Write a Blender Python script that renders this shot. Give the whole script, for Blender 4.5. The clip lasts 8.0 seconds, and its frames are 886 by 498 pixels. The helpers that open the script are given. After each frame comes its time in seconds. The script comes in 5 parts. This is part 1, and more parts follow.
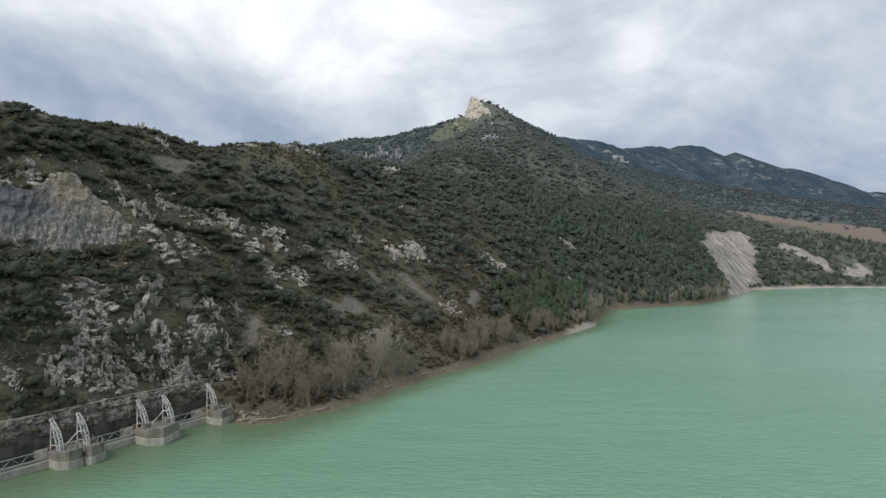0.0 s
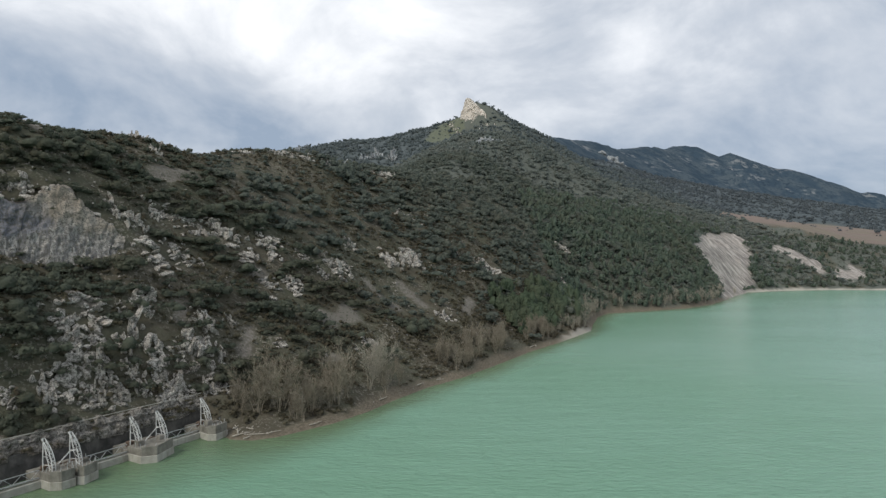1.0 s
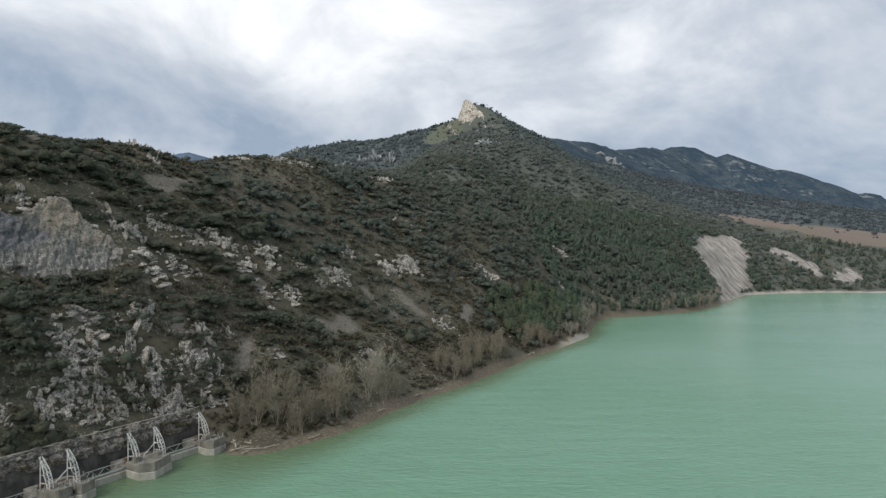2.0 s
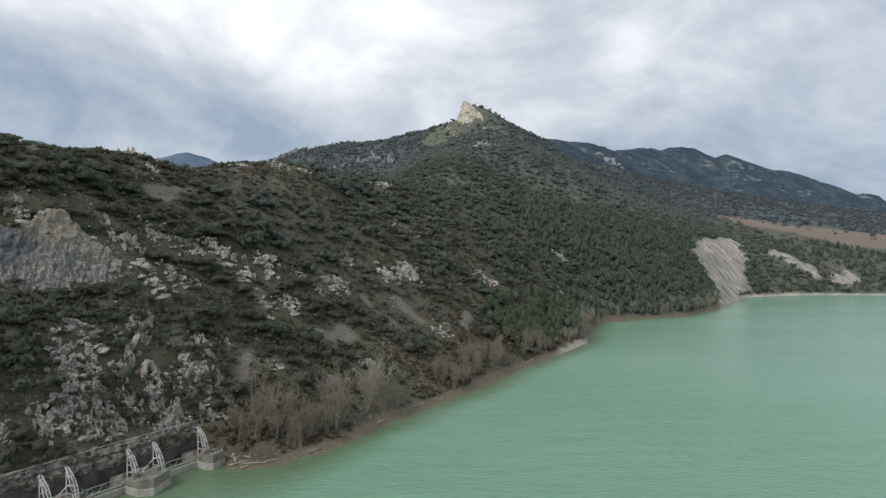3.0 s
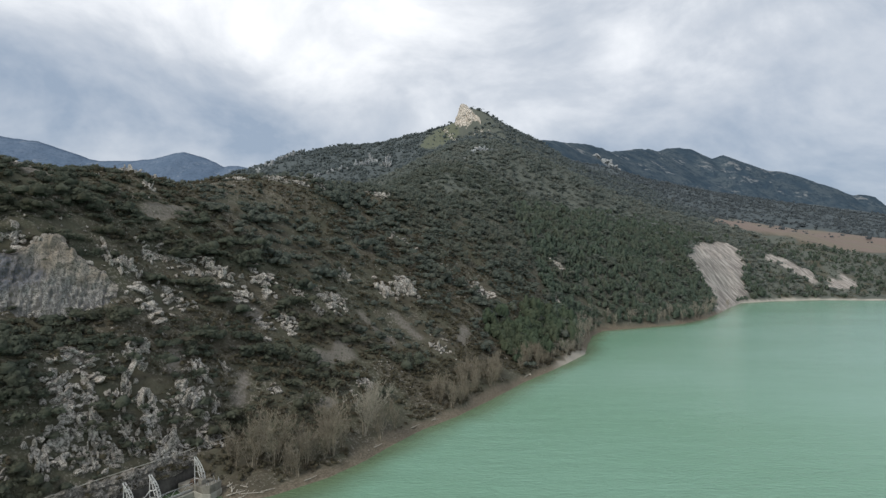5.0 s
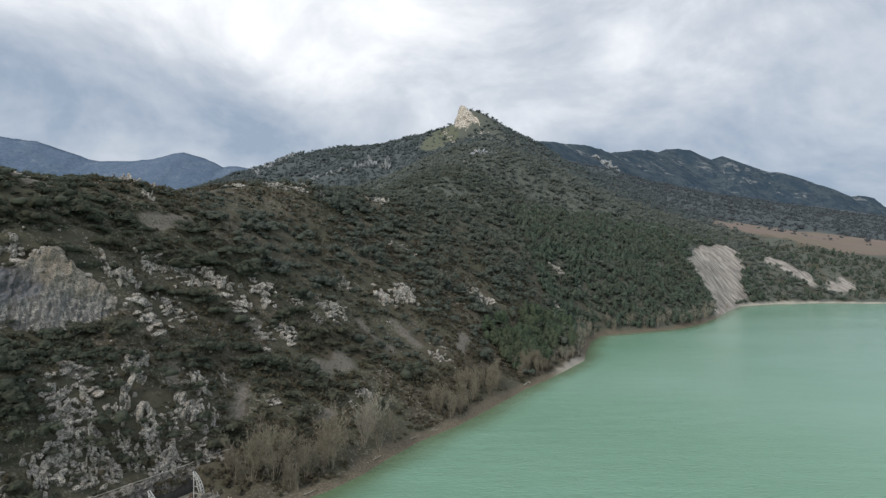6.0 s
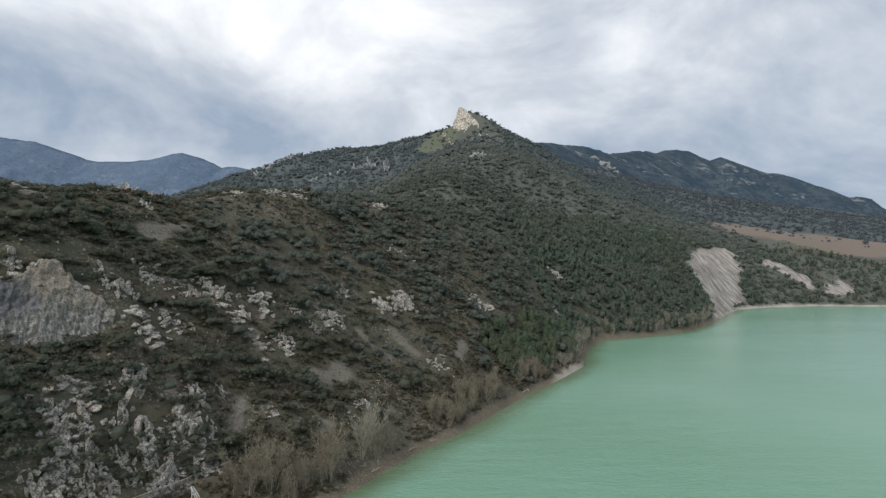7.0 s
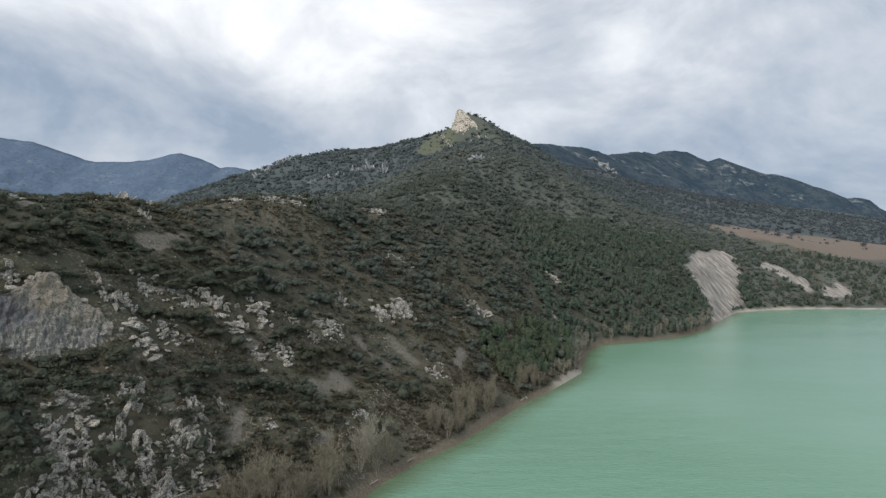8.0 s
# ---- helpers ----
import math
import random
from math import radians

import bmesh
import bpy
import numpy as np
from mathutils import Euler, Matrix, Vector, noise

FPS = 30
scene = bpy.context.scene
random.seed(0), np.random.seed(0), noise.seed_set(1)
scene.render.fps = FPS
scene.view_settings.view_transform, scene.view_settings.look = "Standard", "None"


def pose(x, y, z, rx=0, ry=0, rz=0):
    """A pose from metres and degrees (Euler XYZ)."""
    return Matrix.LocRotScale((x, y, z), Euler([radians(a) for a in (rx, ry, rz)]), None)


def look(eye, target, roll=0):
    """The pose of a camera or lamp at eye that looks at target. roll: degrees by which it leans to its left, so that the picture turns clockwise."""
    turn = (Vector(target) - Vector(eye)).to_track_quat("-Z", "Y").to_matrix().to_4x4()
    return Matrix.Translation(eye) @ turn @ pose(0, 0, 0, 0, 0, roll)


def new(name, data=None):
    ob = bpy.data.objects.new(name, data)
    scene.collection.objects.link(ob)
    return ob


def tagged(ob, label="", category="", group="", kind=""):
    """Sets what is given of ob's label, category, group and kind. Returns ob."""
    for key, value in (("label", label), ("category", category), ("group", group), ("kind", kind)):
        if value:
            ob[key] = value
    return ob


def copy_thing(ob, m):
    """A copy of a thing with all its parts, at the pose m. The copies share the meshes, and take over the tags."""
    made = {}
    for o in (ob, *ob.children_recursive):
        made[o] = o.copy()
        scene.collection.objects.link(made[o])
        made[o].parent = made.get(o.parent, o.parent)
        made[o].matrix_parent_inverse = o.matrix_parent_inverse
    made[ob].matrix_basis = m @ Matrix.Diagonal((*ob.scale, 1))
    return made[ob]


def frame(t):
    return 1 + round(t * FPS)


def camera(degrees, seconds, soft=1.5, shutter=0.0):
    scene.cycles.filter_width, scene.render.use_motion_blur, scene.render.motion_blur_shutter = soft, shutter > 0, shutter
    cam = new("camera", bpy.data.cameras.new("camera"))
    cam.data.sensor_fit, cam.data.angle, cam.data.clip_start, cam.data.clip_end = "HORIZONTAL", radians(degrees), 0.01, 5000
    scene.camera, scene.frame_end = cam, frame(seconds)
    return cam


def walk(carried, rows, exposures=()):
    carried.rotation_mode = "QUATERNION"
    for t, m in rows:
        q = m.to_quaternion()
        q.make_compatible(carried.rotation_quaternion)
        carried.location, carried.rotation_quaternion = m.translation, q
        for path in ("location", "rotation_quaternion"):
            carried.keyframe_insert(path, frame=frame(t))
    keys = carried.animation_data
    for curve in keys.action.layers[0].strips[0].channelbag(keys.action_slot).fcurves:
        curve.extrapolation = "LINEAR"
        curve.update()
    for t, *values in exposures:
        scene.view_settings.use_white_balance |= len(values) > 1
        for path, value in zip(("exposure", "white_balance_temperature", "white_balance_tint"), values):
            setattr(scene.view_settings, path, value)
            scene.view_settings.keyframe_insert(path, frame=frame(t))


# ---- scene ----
cam = camera(76, 8.0, soft=1.4)


def aim(x, y, z, yaw, pitch, roll):
    """Camera pose from its place, its heading to the right of +y, its tilt up and its roll, in degrees."""
    a, b = radians(yaw), radians(pitch)
    eye = Vector((x, y, z))
    return look(eye, eye + 100 * Vector((math.sin(a) * math.cos(b), math.cos(a) * math.cos(b), math.sin(b))), roll)


PATH = [
    (0.0, aim(0.00, 0.00, 30.00, 0.00, 0.98, -0.18)),
    (0.5, aim(0.08, -0.01, 31.36, 0.31, 0.96, -0.20)),
    (1.0, aim(0.14, 0.00, 32.74, 0.46, 0.95, -0.20)),
    (1.5, aim(0.13, -0.03, 34.06, 0.57, 0.95, -0.19)),
    (3.0, aim(0.00, -0.10, 38.02, 0.78, 0.92, -0.18)),
    (3.5, aim(-0.04, -0.10, 39.40, 0.83, 0.89, -0.17)),
    (4.0, aim(-0.06, -0.06, 40.79, 0.91, 0.87, -0.16)),
    (4.5, aim(-0.06, 0.00, 42.17, 0.99, 0.86, -0.15)),
    (6.0, aim(-0.09, 0.05, 46.22, 1.11, 0.88, -0.09)),
    (6.5, aim(-0.08, 0.05, 47.53, 1.18, 0.89, -0.08)),
    (7.0, aim(-0.03, 0.03, 48.88, 1.24, 0.91, -0.08)),
    (7.5, aim(0.02, -0.02, 50.25, 1.30, 0.91, -0.07)),
    (8.0, aim(0.04, -0.06, 51.64, 1.37, 0.92, -0.06)),
]
walk(cam, PATH, [(0.0, 0.12), (8.0, 0.12)])
# ---- sky and sun ----
SUN_AZIMUTH, SUN_HEIGHT = -138.0, 44.0  # degrees: to the left of +y, above the horizon


def bearing(az, el):
    a, e = radians(az), radians(el)
    return Vector((math.sin(a) * math.cos(e), math.cos(a) * math.cos(e), math.sin(e)))


world = bpy.data.worlds.new("overcast_sky")
scene.world = world
world.use_nodes = True
wn, wl = world.node_tree.nodes, world.node_tree.links
wn.clear()


def wnode(kind, **inputs):
    n = wn.new(kind)
    for k, v in inputs.items():
        n.inputs[int(k[1:]) if k[0] == "i" and k[1:].isdigit() else k].default_value = v
    return n


def wmath(op, a, b=None, clamp=False):
    n = wn.new("ShaderNodeMath")
    n.operation, n.use_clamp = op, clamp
    for i, v in enumerate((a, b)):
        if v is None:
            continue
        if isinstance(v, (int, float)):
            n.inputs[i].default_value = v
        else:
            wl.new(v, n.inputs[i])
    return n.outputs[0]


coord = wnode("ShaderNodeTexCoord")
split = wnode("ShaderNodeSeparateXYZ")
wl.new(coord.outputs["Generated"], split.inputs[0])
lift = wmath("ADD", wmath("MAXIMUM", split.outputs[2], 0.0), 0.30)
flat = wnode("ShaderNodeCombineXYZ")
wl.new(wmath("DIVIDE", split.outputs[0], lift), flat.inputs[0])
wl.new(wmath("DIVIDE", split.outputs[1], lift), flat.inputs[1])
turned = wnode("ShaderNodeMapping")
turned.inputs["Rotation"].default_value = (0, 0, radians(-24))
turned.inputs["Scale"].default_value = (0.9, 1.3, 1.0)
turned.inputs["Location"].default_value = (3.3, 7.4, 0.0)
wl.new(flat.outputs[0], turned.inputs[0])
billows = wnode("ShaderNodeTexNoise", Scale=1.9, Detail=8.0, Roughness=0.53, Distortion=0.12)
wl.new(turned.outputs[0], billows.inputs["Vector"])
banks = wnode("ShaderNodeTexNoise", Scale=0.9, Detail=2.0, Roughness=0.5)
wl.new(turned.outputs[0], banks.inputs["Vector"])


def glow(az, el, power):
    d = wn.new("ShaderNodeVectorMath")
    d.operation = "DOT_PRODUCT"
    wl.new(coord.outputs["Generated"], d.inputs[0])
    d.inputs[1].default_value = bearing(az, el)
    return wmath("POWER", wmath("MAXIMUM", d.outputs["Value"], 0.0), power)


# thin places in the cloud deck, and the sun's broad glow behind it
def total(*lobes):
    out = 0.0
    for az, el, power, amount in lobes:
        out = wmath("ADD", wmath("MULTIPLY", glow(az, el, power), amount), out)
    return out


thin = total((-27, 27, 60, 0.30), (-13, 25, 60, 0.24), (-6, 17, 110, 0.10), (3, 13, 160, 0.12), (22, 20, 160, 0.16), (33, 15, 200, 0.12), (SUN_AZIMUTH, 55, 3, 0.10))
heavy = total((-31, 12, 90, 0.20), (13, 19, 260, 0.14), (37, 9, 60, 0.26))
puffs = wnode("ShaderNodeTexNoise", Scale=3.6, Detail=8.0, Roughness=0.56, Distortion=0.35)
drawn = wnode("ShaderNodeMapping")
drawn.inputs["Rotation"].default_value = (0, radians(18), radians(20))
drawn.inputs["Scale"].default_value = (0.9, 1.0, 1.5)
wl.new(coord.outputs["Generated"], drawn.inputs[0])
wl.new(drawn.outputs[0], puffs.inputs["Vector"])
cover = wmath("ADD", wmath("MULTIPLY", billows.outputs[0], 0.30), wmath("MULTIPLY", banks.outputs[0], 0.22))
cover = wmath("ADD", cover, wmath("MULTIPLY", puffs.outputs[0], 1.38))
cover = wmath("SUBTRACT", wmath("ADD", cover, thin), heavy)
ramp = wnode("ShaderNodeValToRGB")
wl.new(wmath("MULTIPLY", wmath("SUBTRACT", cover, 0.60), 1.28, True), ramp.inputs[0])
ramp.color_ramp.elements[0].position, ramp.color_ramp.elements[0].color = 0.16, (0.270, 0.335, 0.430, 1)
ramp.color_ramp.elements[1].position, ramp.color_ramp.elements[1].color = 0.92, (0.865, 0.88, 0.905, 1)
middle = ramp.color_ramp.elements.new(0.52)
middle.color = (0.505, 0.545, 0.605, 1)
sky = wnode("ShaderNodeTexSky")
sky.sky_type, sky.sun_disc = "NISHITA", False
sky.sun_elevation, sky.sun_rotation = radians(SUN_HEIGHT), radians(SUN_AZIMUTH)
veil = wnode("ShaderNodeMix")
veil.data_type = "RGBA"
veil.inputs[0].default_value = 0.93
clear = wnode("ShaderNodeVectorMath")
clear.operation = "SCALE"
clear.inputs["Scale"].default_value = 0.08
wl.new(sky.outputs[0], clear.inputs[0])
wl.new(clear.outputs[0], veil.inputs[6])
wl.new(ramp.outputs[0], veil.inputs[7])
back = wnode("ShaderNodeBackground", Strength=1.16)
wl.new(veil.outputs[2], back.inputs["Color"])
wl.new(back.outputs[0], wnode("ShaderNodeOutputWorld").inputs["Surface"])

sun = new("sun", bpy.data.lights.new("sun", "SUN"))
sun.data.energy, sun.data.angle, sun.data.color = 1.8, radians(18), (1.0, 0.95, 0.86)
sun.matrix_world = look((0, 0, 300), Vector((0, 0, 300)) - bearing(SUN_AZIMUTH, SUN_HEIGHT))
# ---- materials ----
class Mat:
    """A node material, built up from small steps."""

    def __init__(self, name, rough=0.85, metal=0.0, spec=0.25):
        self.m = bpy.data.materials.new(name)
        self.m.use_nodes = True
        self.n, self.l = self.m.node_tree.nodes, self.m.node_tree.links
        self.bsdf = self.n["Principled BSDF"]
        self.bsdf.inputs["Roughness"].default_value = rough
        self.bsdf.inputs["Metallic"].default_value = metal
        self.bsdf.inputs["Specular IOR Level"].default_value = spec

    def put(self, value, socket):
        if isinstance(value, (int, float)):
            socket.default_value = value
        elif isinstance(value, tuple):
            socket.default_value = (*value, 1) if len(value) == 3 and socket.type == "RGBA" else value
        else:
            self.l.new(value, socket)

    def place(self, stretch=(1, 1, 1), local=False):
        if local:
            src = self.n.new("ShaderNodeTexCoord").outputs["Object"]
        else:
            src = self.n.new("ShaderNodeNewGeometry").outputs["Position"]
        mp = self.n.new("ShaderNodeMapping")
        mp.inputs["Scale"].default_value = stretch
        self.l.new(src, mp.inputs[0])
        return mp.outputs[0]

    def noise(self, scale, detail=4.0, rough=0.55, stretch=(1, 1, 1), local=False, distort=0.0):
        t = self.n.new("ShaderNodeTexNoise")
        self.put(self.place(stretch, local), t.inputs["Vector"])
        t.inputs["Scale"].default_value, t.inputs["Detail"].default_value = scale, detail
        t.inputs["Roughness"].default_value, t.inputs["Distortion"].default_value = rough, distort
        return t.outputs[0]

    def cells(self, scale, stretch=(1, 1, 1), feature="F1", local=False):
        t = self.n.new("ShaderNodeTexVoronoi")
        t.feature = feature
        self.put(self.place(stretch, local), t.inputs["Vector"])
        t.inputs["Scale"].default_value = scale
        return t.outputs["Distance"]

    def step(self, value, a, b):
        r = self.n.new("ShaderNodeMapRange")
        r.interpolation_type = "SMOOTHSTEP"
        self.put(value, r.inputs[0])
        r.inputs[1].default_value, r.inputs[2].default_value = a, b
        return r.outputs[0]

    def math(self, op, a, b):
        n = self.n.new("ShaderNodeMath")
        n.operation = op
        self.put(a, n.inputs[0])
        self.put(b, n.inputs[1])
        return n.outputs[0]

    def mix(self, fac, a, b):
        n = self.n.new("ShaderNodeMix")
        n.data_type = "RGBA"
        self.put(fac, n.inputs[0])
        self.put(a, n.inputs[6])
        self.put(b, n.inputs[7])
        return n.outputs[2]

    def attr(self, name):
        n = self.n.new("ShaderNodeAttribute")
        n.attribute_name = name
        return n.outputs["Fac"]

    def island(self):
        return self.n.new("ShaderNodeNewGeometry").outputs["Random Per Island"]

    def any(self):
        return self.n.new("ShaderNodeObjectInfo").outputs["Random"]

    def bump(self, value, strength=0.5, distance=0.1):
        b = self.n.new("ShaderNodeBump")
        b.inputs["Strength"].default_value, b.inputs["Distance"].default_value = strength, distance
        self.put(value, b.inputs["Height"])
        self.l.new(b.outputs[0], self.bsdf.inputs["Normal"])
        return self

    def colour(self, value):
        self.put(value, self.bsdf.inputs["Base Color"])
        return self

    def done(self):
        return self.m


def ground_material():
    k = Mat("hillside_soil", 0.95, spec=0.1)
    big, mid, fine = k.noise(0.045, 4), k.noise(0.35, 5), k.noise(2.6, 6, 0.65)
    earth = k.mix(k.step(mid, 0.35, 0.68), (0.077, 0.068, 0.050), (0.124, 0.110, 0.082))
    grass = k.mix(k.step(fine, 0.35, 0.65), (0.068, 0.070, 0.048), (0.102, 0.102, 0.072))
    base = k.mix(k.step(k.math("ADD", k.math("MULTIPLY", big, 0.6), k.math("MULTIPLY", mid, 0.4)), 0.42, 0.58), earth, grass)
    stones = k.math("MULTIPLY", k.step(k.noise(1.3, 8, 0.75), 0.53, 0.575), k.step(k.noise(0.08, 3), 0.40, 0.55))
    base = k.mix(k.math("MULTIPLY", stones, 0.75), base, (0.25, 0.230, 0.198))
    base = k.mix(k.math("MULTIPLY", k.step(k.noise(1.5, 8, 0.75), 0.50, 0.57), 0.8), base, (0.080, 0.076, 0.055))
    base = k.mix(k.math("MULTIPLY", k.attr("scree"), k.step(k.noise(1.3, 6, 0.7), 0.34, 0.50)), base, k.mix(fine, (0.175, 0.158, 0.142), (0.275, 0.250, 0.222)))
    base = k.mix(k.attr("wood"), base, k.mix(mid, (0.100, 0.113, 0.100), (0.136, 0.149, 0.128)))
    # distant ground takes a bluish haze tint in its colour
    base = k.mix(k.attr("far_haze"), base, k.mix(mid, (0.078, 0.096, 0.106), (0.100, 0.118, 0.125)))
    soil = k.mix(k.step(k.noise(0.02, 5), 0.4, 0.6), (0.240, 0.190, 0.172), (0.226, 0.196, 0.160))
    base = k.mix(k.attr("field"), base, k.mix(k.math("MULTIPLY", fine, 0.5), soil, (0.11, 0.09, 0.055)))
    shore = k.mix(k.step(k.noise(1.7, 8, 0.7, (1, 1, 3)), 0.35, 0.65), (0.104, 0.087, 0.064), (0.215, 0.186, 0.142))
    shore = k.mix(k.attr("strand"), shore, (0.40, 0.375, 0.325))
    base = k.mix(k.attr("beach"), base, shore)
    base = k.mix(k.attr("meadow"), base, k.mix(fine, (0.104, 0.116, 0.078), (0.156, 0.168, 0.116)))
    sep, comb, grain = k.n.new("ShaderNodeSeparateXYZ"), k.n.new("ShaderNodeCombineXYZ"), k.n.new("ShaderNodeTexNoise")
    k.put(k.place(), sep.inputs[0])
    k.put(k.math("ADD", sep.outputs[0], k.math("MULTIPLY", sep.outputs[2], 0.63)), comb.inputs[0])
    k.put(k.math("MULTIPLY", sep.outputs[2], 0.16), comb.inputs[1])
    k.put(comb.outputs[0], grain.inputs["Vector"])
    grain.inputs["Scale"].default_value, grain.inputs["Detail"].default_value, grain.inputs["Roughness"].default_value = 0.45, 6.0, 0.65
    marl = k.mix(k.step(grain.outputs[0], 0.40, 0.62), (0.190, 0.172, 0.158), (0.450, 0.415, 0.375))
    base = k.mix(k.attr("marl"), base, marl)
    k.colour(base)
    return k.bump(k.math("ADD", fine, k.noise(9.0, 4, 0.6)), 0.6, 0.2).done()


def limestone_material(name="limestone", warm=0.0, lift=1.0, streaks=0.45, plants=0.75, streak_top=None, pits=0.52, relief=0.9):
    """Pale limestone: warm and cool patches, grey seep streaks, dark solution pits and seams, tufts of grass in the cracks."""
    k = Mat(name, 0.9, spec=0.15)
    mid, fine = k.noise(0.45, 6, 0.62), k.noise(2.9, 7, 0.70)
    pale = k.mix(k.step(mid, 0.34, 0.66), (lift * 0.50 + warm, lift * 0.475, lift * 0.435 - warm), (lift * 0.76 + warm, lift * 0.73, lift * 0.68 - warm))
    pale = k.mix(k.math("MULTIPLY", k.step(k.noise(0.16, 4), 0.56, 0.7), 0.55), pale, (lift * 0.50, lift * 0.385, lift * 0.30))
    streak = k.step(k.noise(0.8, 6, 0.62, (1.7, 1.7, 0.08)), 0.48, 0.60)
    if streak_top is None:
        stained = k.mix(k.math("MULTIPLY", streak, streaks), pale, (0.185, 0.175, 0.158))
    else:
        sep = k.n.new("ShaderNodeSeparateXYZ")
        k.put(k.place(), sep.inputs[0])
        edge = k.math("MULTIPLY", k.noise(0.22, 4), 7.0)
        tilt = k.math("ADD", sep.outputs[2], k.math("MULTIPLY", k.math("ADD", sep.outputs[0], 80.0), 0.5))
        wet = k.step(k.math("ADD", tilt, edge), streak_top + 5.8, streak_top + 1.4)
        grey = k.mix(k.step(k.noise(0.9, 5, 0.6, (1.6, 1.6, 0.10)), 0.35, 0.6), (0.175, 0.170, 0.165), (0.37, 0.355, 0.33))
        grey = k.mix(k.math("MULTIPLY", streak, streaks), grey, (0.13, 0.128, 0.13))
        seep = k.math("MULTIPLY", k.step(k.math("ADD", sep.outputs[0], edge), -74.4, -76.2), k.step(k.math("SUBTRACT", sep.outputs[2], edge), 33.8, 36.2))
        grey = k.mix(k.math("MULTIPLY", seep, 0.85), grey, k.mix(streak, (0.155, 0.158, 0.185), (0.085, 0.086, 0.10)))
        stained = k.mix(wet, pale, grey)
    pitted = k.mix(k.math("MULTIPLY", k.step(fine, pits, pits + 0.05), 0.9), stained, (0.115, 0.108, 0.090))
    seam = k.math("ABSOLUTE", k.math("SUBTRACT", k.noise(0.6, 5, 0.6, (1, 1, 0.6), distort=0.8), 0.5), 0.0)
    pitted = k.mix(k.math("MULTIPLY", k.step(seam, 0.020, 0.003), 0.9), pitted, (0.100, 0.095, 0.080))
    tufts = k.step(k.noise(0.8, 7, 0.72), 0.60, 0.655)
    k.colour(k.mix(k.math("MULTIPLY", tufts, plants), pitted, (0.075, 0.078, 0.046)))
    return k.bump(k.math("ADD", fine, k.math("ADD", mid, k.noise(7.0, 4, 0.7))), relief, 0.3).done()


def foliage_material(name, dark, light, warm, leaf=2.2):
    """Leaves: a tone for each plant, paler sprays, the shade of the gaps between them put into the colour, and a rough
    leafy surface.
    """
    k = Mat(name, 0.85, spec=0.08)
    tone = k.math("FRACT", k.math("ADD", k.attr("tone"), k.any()), 0.0)
    base = k.mix(tone, dark, light)
    base = k.mix(k.math("MULTIPLY", k.step(k.noise(0.05, 4), 0.45, 0.62), 0.75), base, warm)
    base = k.mix(k.math("MULTIPLY", k.island(), 0.2), base, tuple(1.35 * c for c in light))
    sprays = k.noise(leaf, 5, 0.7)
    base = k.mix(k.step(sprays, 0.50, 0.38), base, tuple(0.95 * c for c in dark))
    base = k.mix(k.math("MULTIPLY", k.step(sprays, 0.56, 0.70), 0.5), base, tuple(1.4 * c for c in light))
    k.colour(base)
    k.bump(sprays, 0.6, 0.6 / leaf)
    through_leaf = k.n.new("ShaderNodeBsdfTranslucent")
    k.put(base, through_leaf.inputs["Color"])
    both = k.n.new("ShaderNodeMixShader")
    both.inputs[0].default_value = 0.48
    k.l.new(k.bsdf.outputs[0], both.inputs[1])
    k.l.new(through_leaf.outputs[0], both.inputs[2])
    k.l.new(both.outputs[0], k.n["Material Output"].inputs["Surface"])
    return k.done()


def plain_material(name, a, b, scale, rough=0.8, metal=0.0, stretch=(1, 1, 1), dirt=None, bump=0.3):
    k = Mat(name, rough, metal)
    n = k.noise(scale, 6, 0.6, stretch)
    base = k.mix(k.step(n, 0.3, 0.7), a, b)
    if dirt:
        base = k.mix(k.math("MULTIPLY", k.step(k.noise(scale * 0.5, 5, 0.65, (1.5, 1.5, 0.25)), 0.5, 0.68), 0.8), base, dirt)
    k.colour(base)
    return k.bump(k.noise(scale * 6, 4), bump, 0.03).done()


def water_material():
    k = Mat("silty_green_water", 0.20, spec=0.5)
    k.bsdf.inputs["IOR"].default_value = 1.33
    drift = k.noise(0.006, 4, 0.5, (1.0, 2.2, 1))
    open_water = k.mix(k.step(drift, 0.35, 0.65), (0.178, 0.340, 0.232), (0.202, 0.368, 0.268))
    k.colour(k.mix(k.attr("shallow"), open_water, (0.110, 0.160, 0.080)))
    ripple = k.noise(0.95, 5, 0.65, (0.5, 1.25, 1), distort=0.5)
    swell_ = k.noise(0.12, 3, 0.5, (0.6, 1.4, 1))
    waves = k.math("MULTIPLY", k.math("ADD", k.math("MULTIPLY", ripple, 0.8), swell_), k.attr("chop"))
    return k.bump(waves, 1.0, 1.1).done()


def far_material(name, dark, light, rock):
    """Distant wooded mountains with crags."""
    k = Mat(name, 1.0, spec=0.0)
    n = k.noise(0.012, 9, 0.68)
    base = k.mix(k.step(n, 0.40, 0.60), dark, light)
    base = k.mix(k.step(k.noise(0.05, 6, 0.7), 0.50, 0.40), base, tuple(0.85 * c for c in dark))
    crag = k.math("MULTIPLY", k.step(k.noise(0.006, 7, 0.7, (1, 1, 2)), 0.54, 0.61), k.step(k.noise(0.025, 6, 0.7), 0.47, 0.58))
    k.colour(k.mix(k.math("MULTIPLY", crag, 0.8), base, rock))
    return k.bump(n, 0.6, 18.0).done()


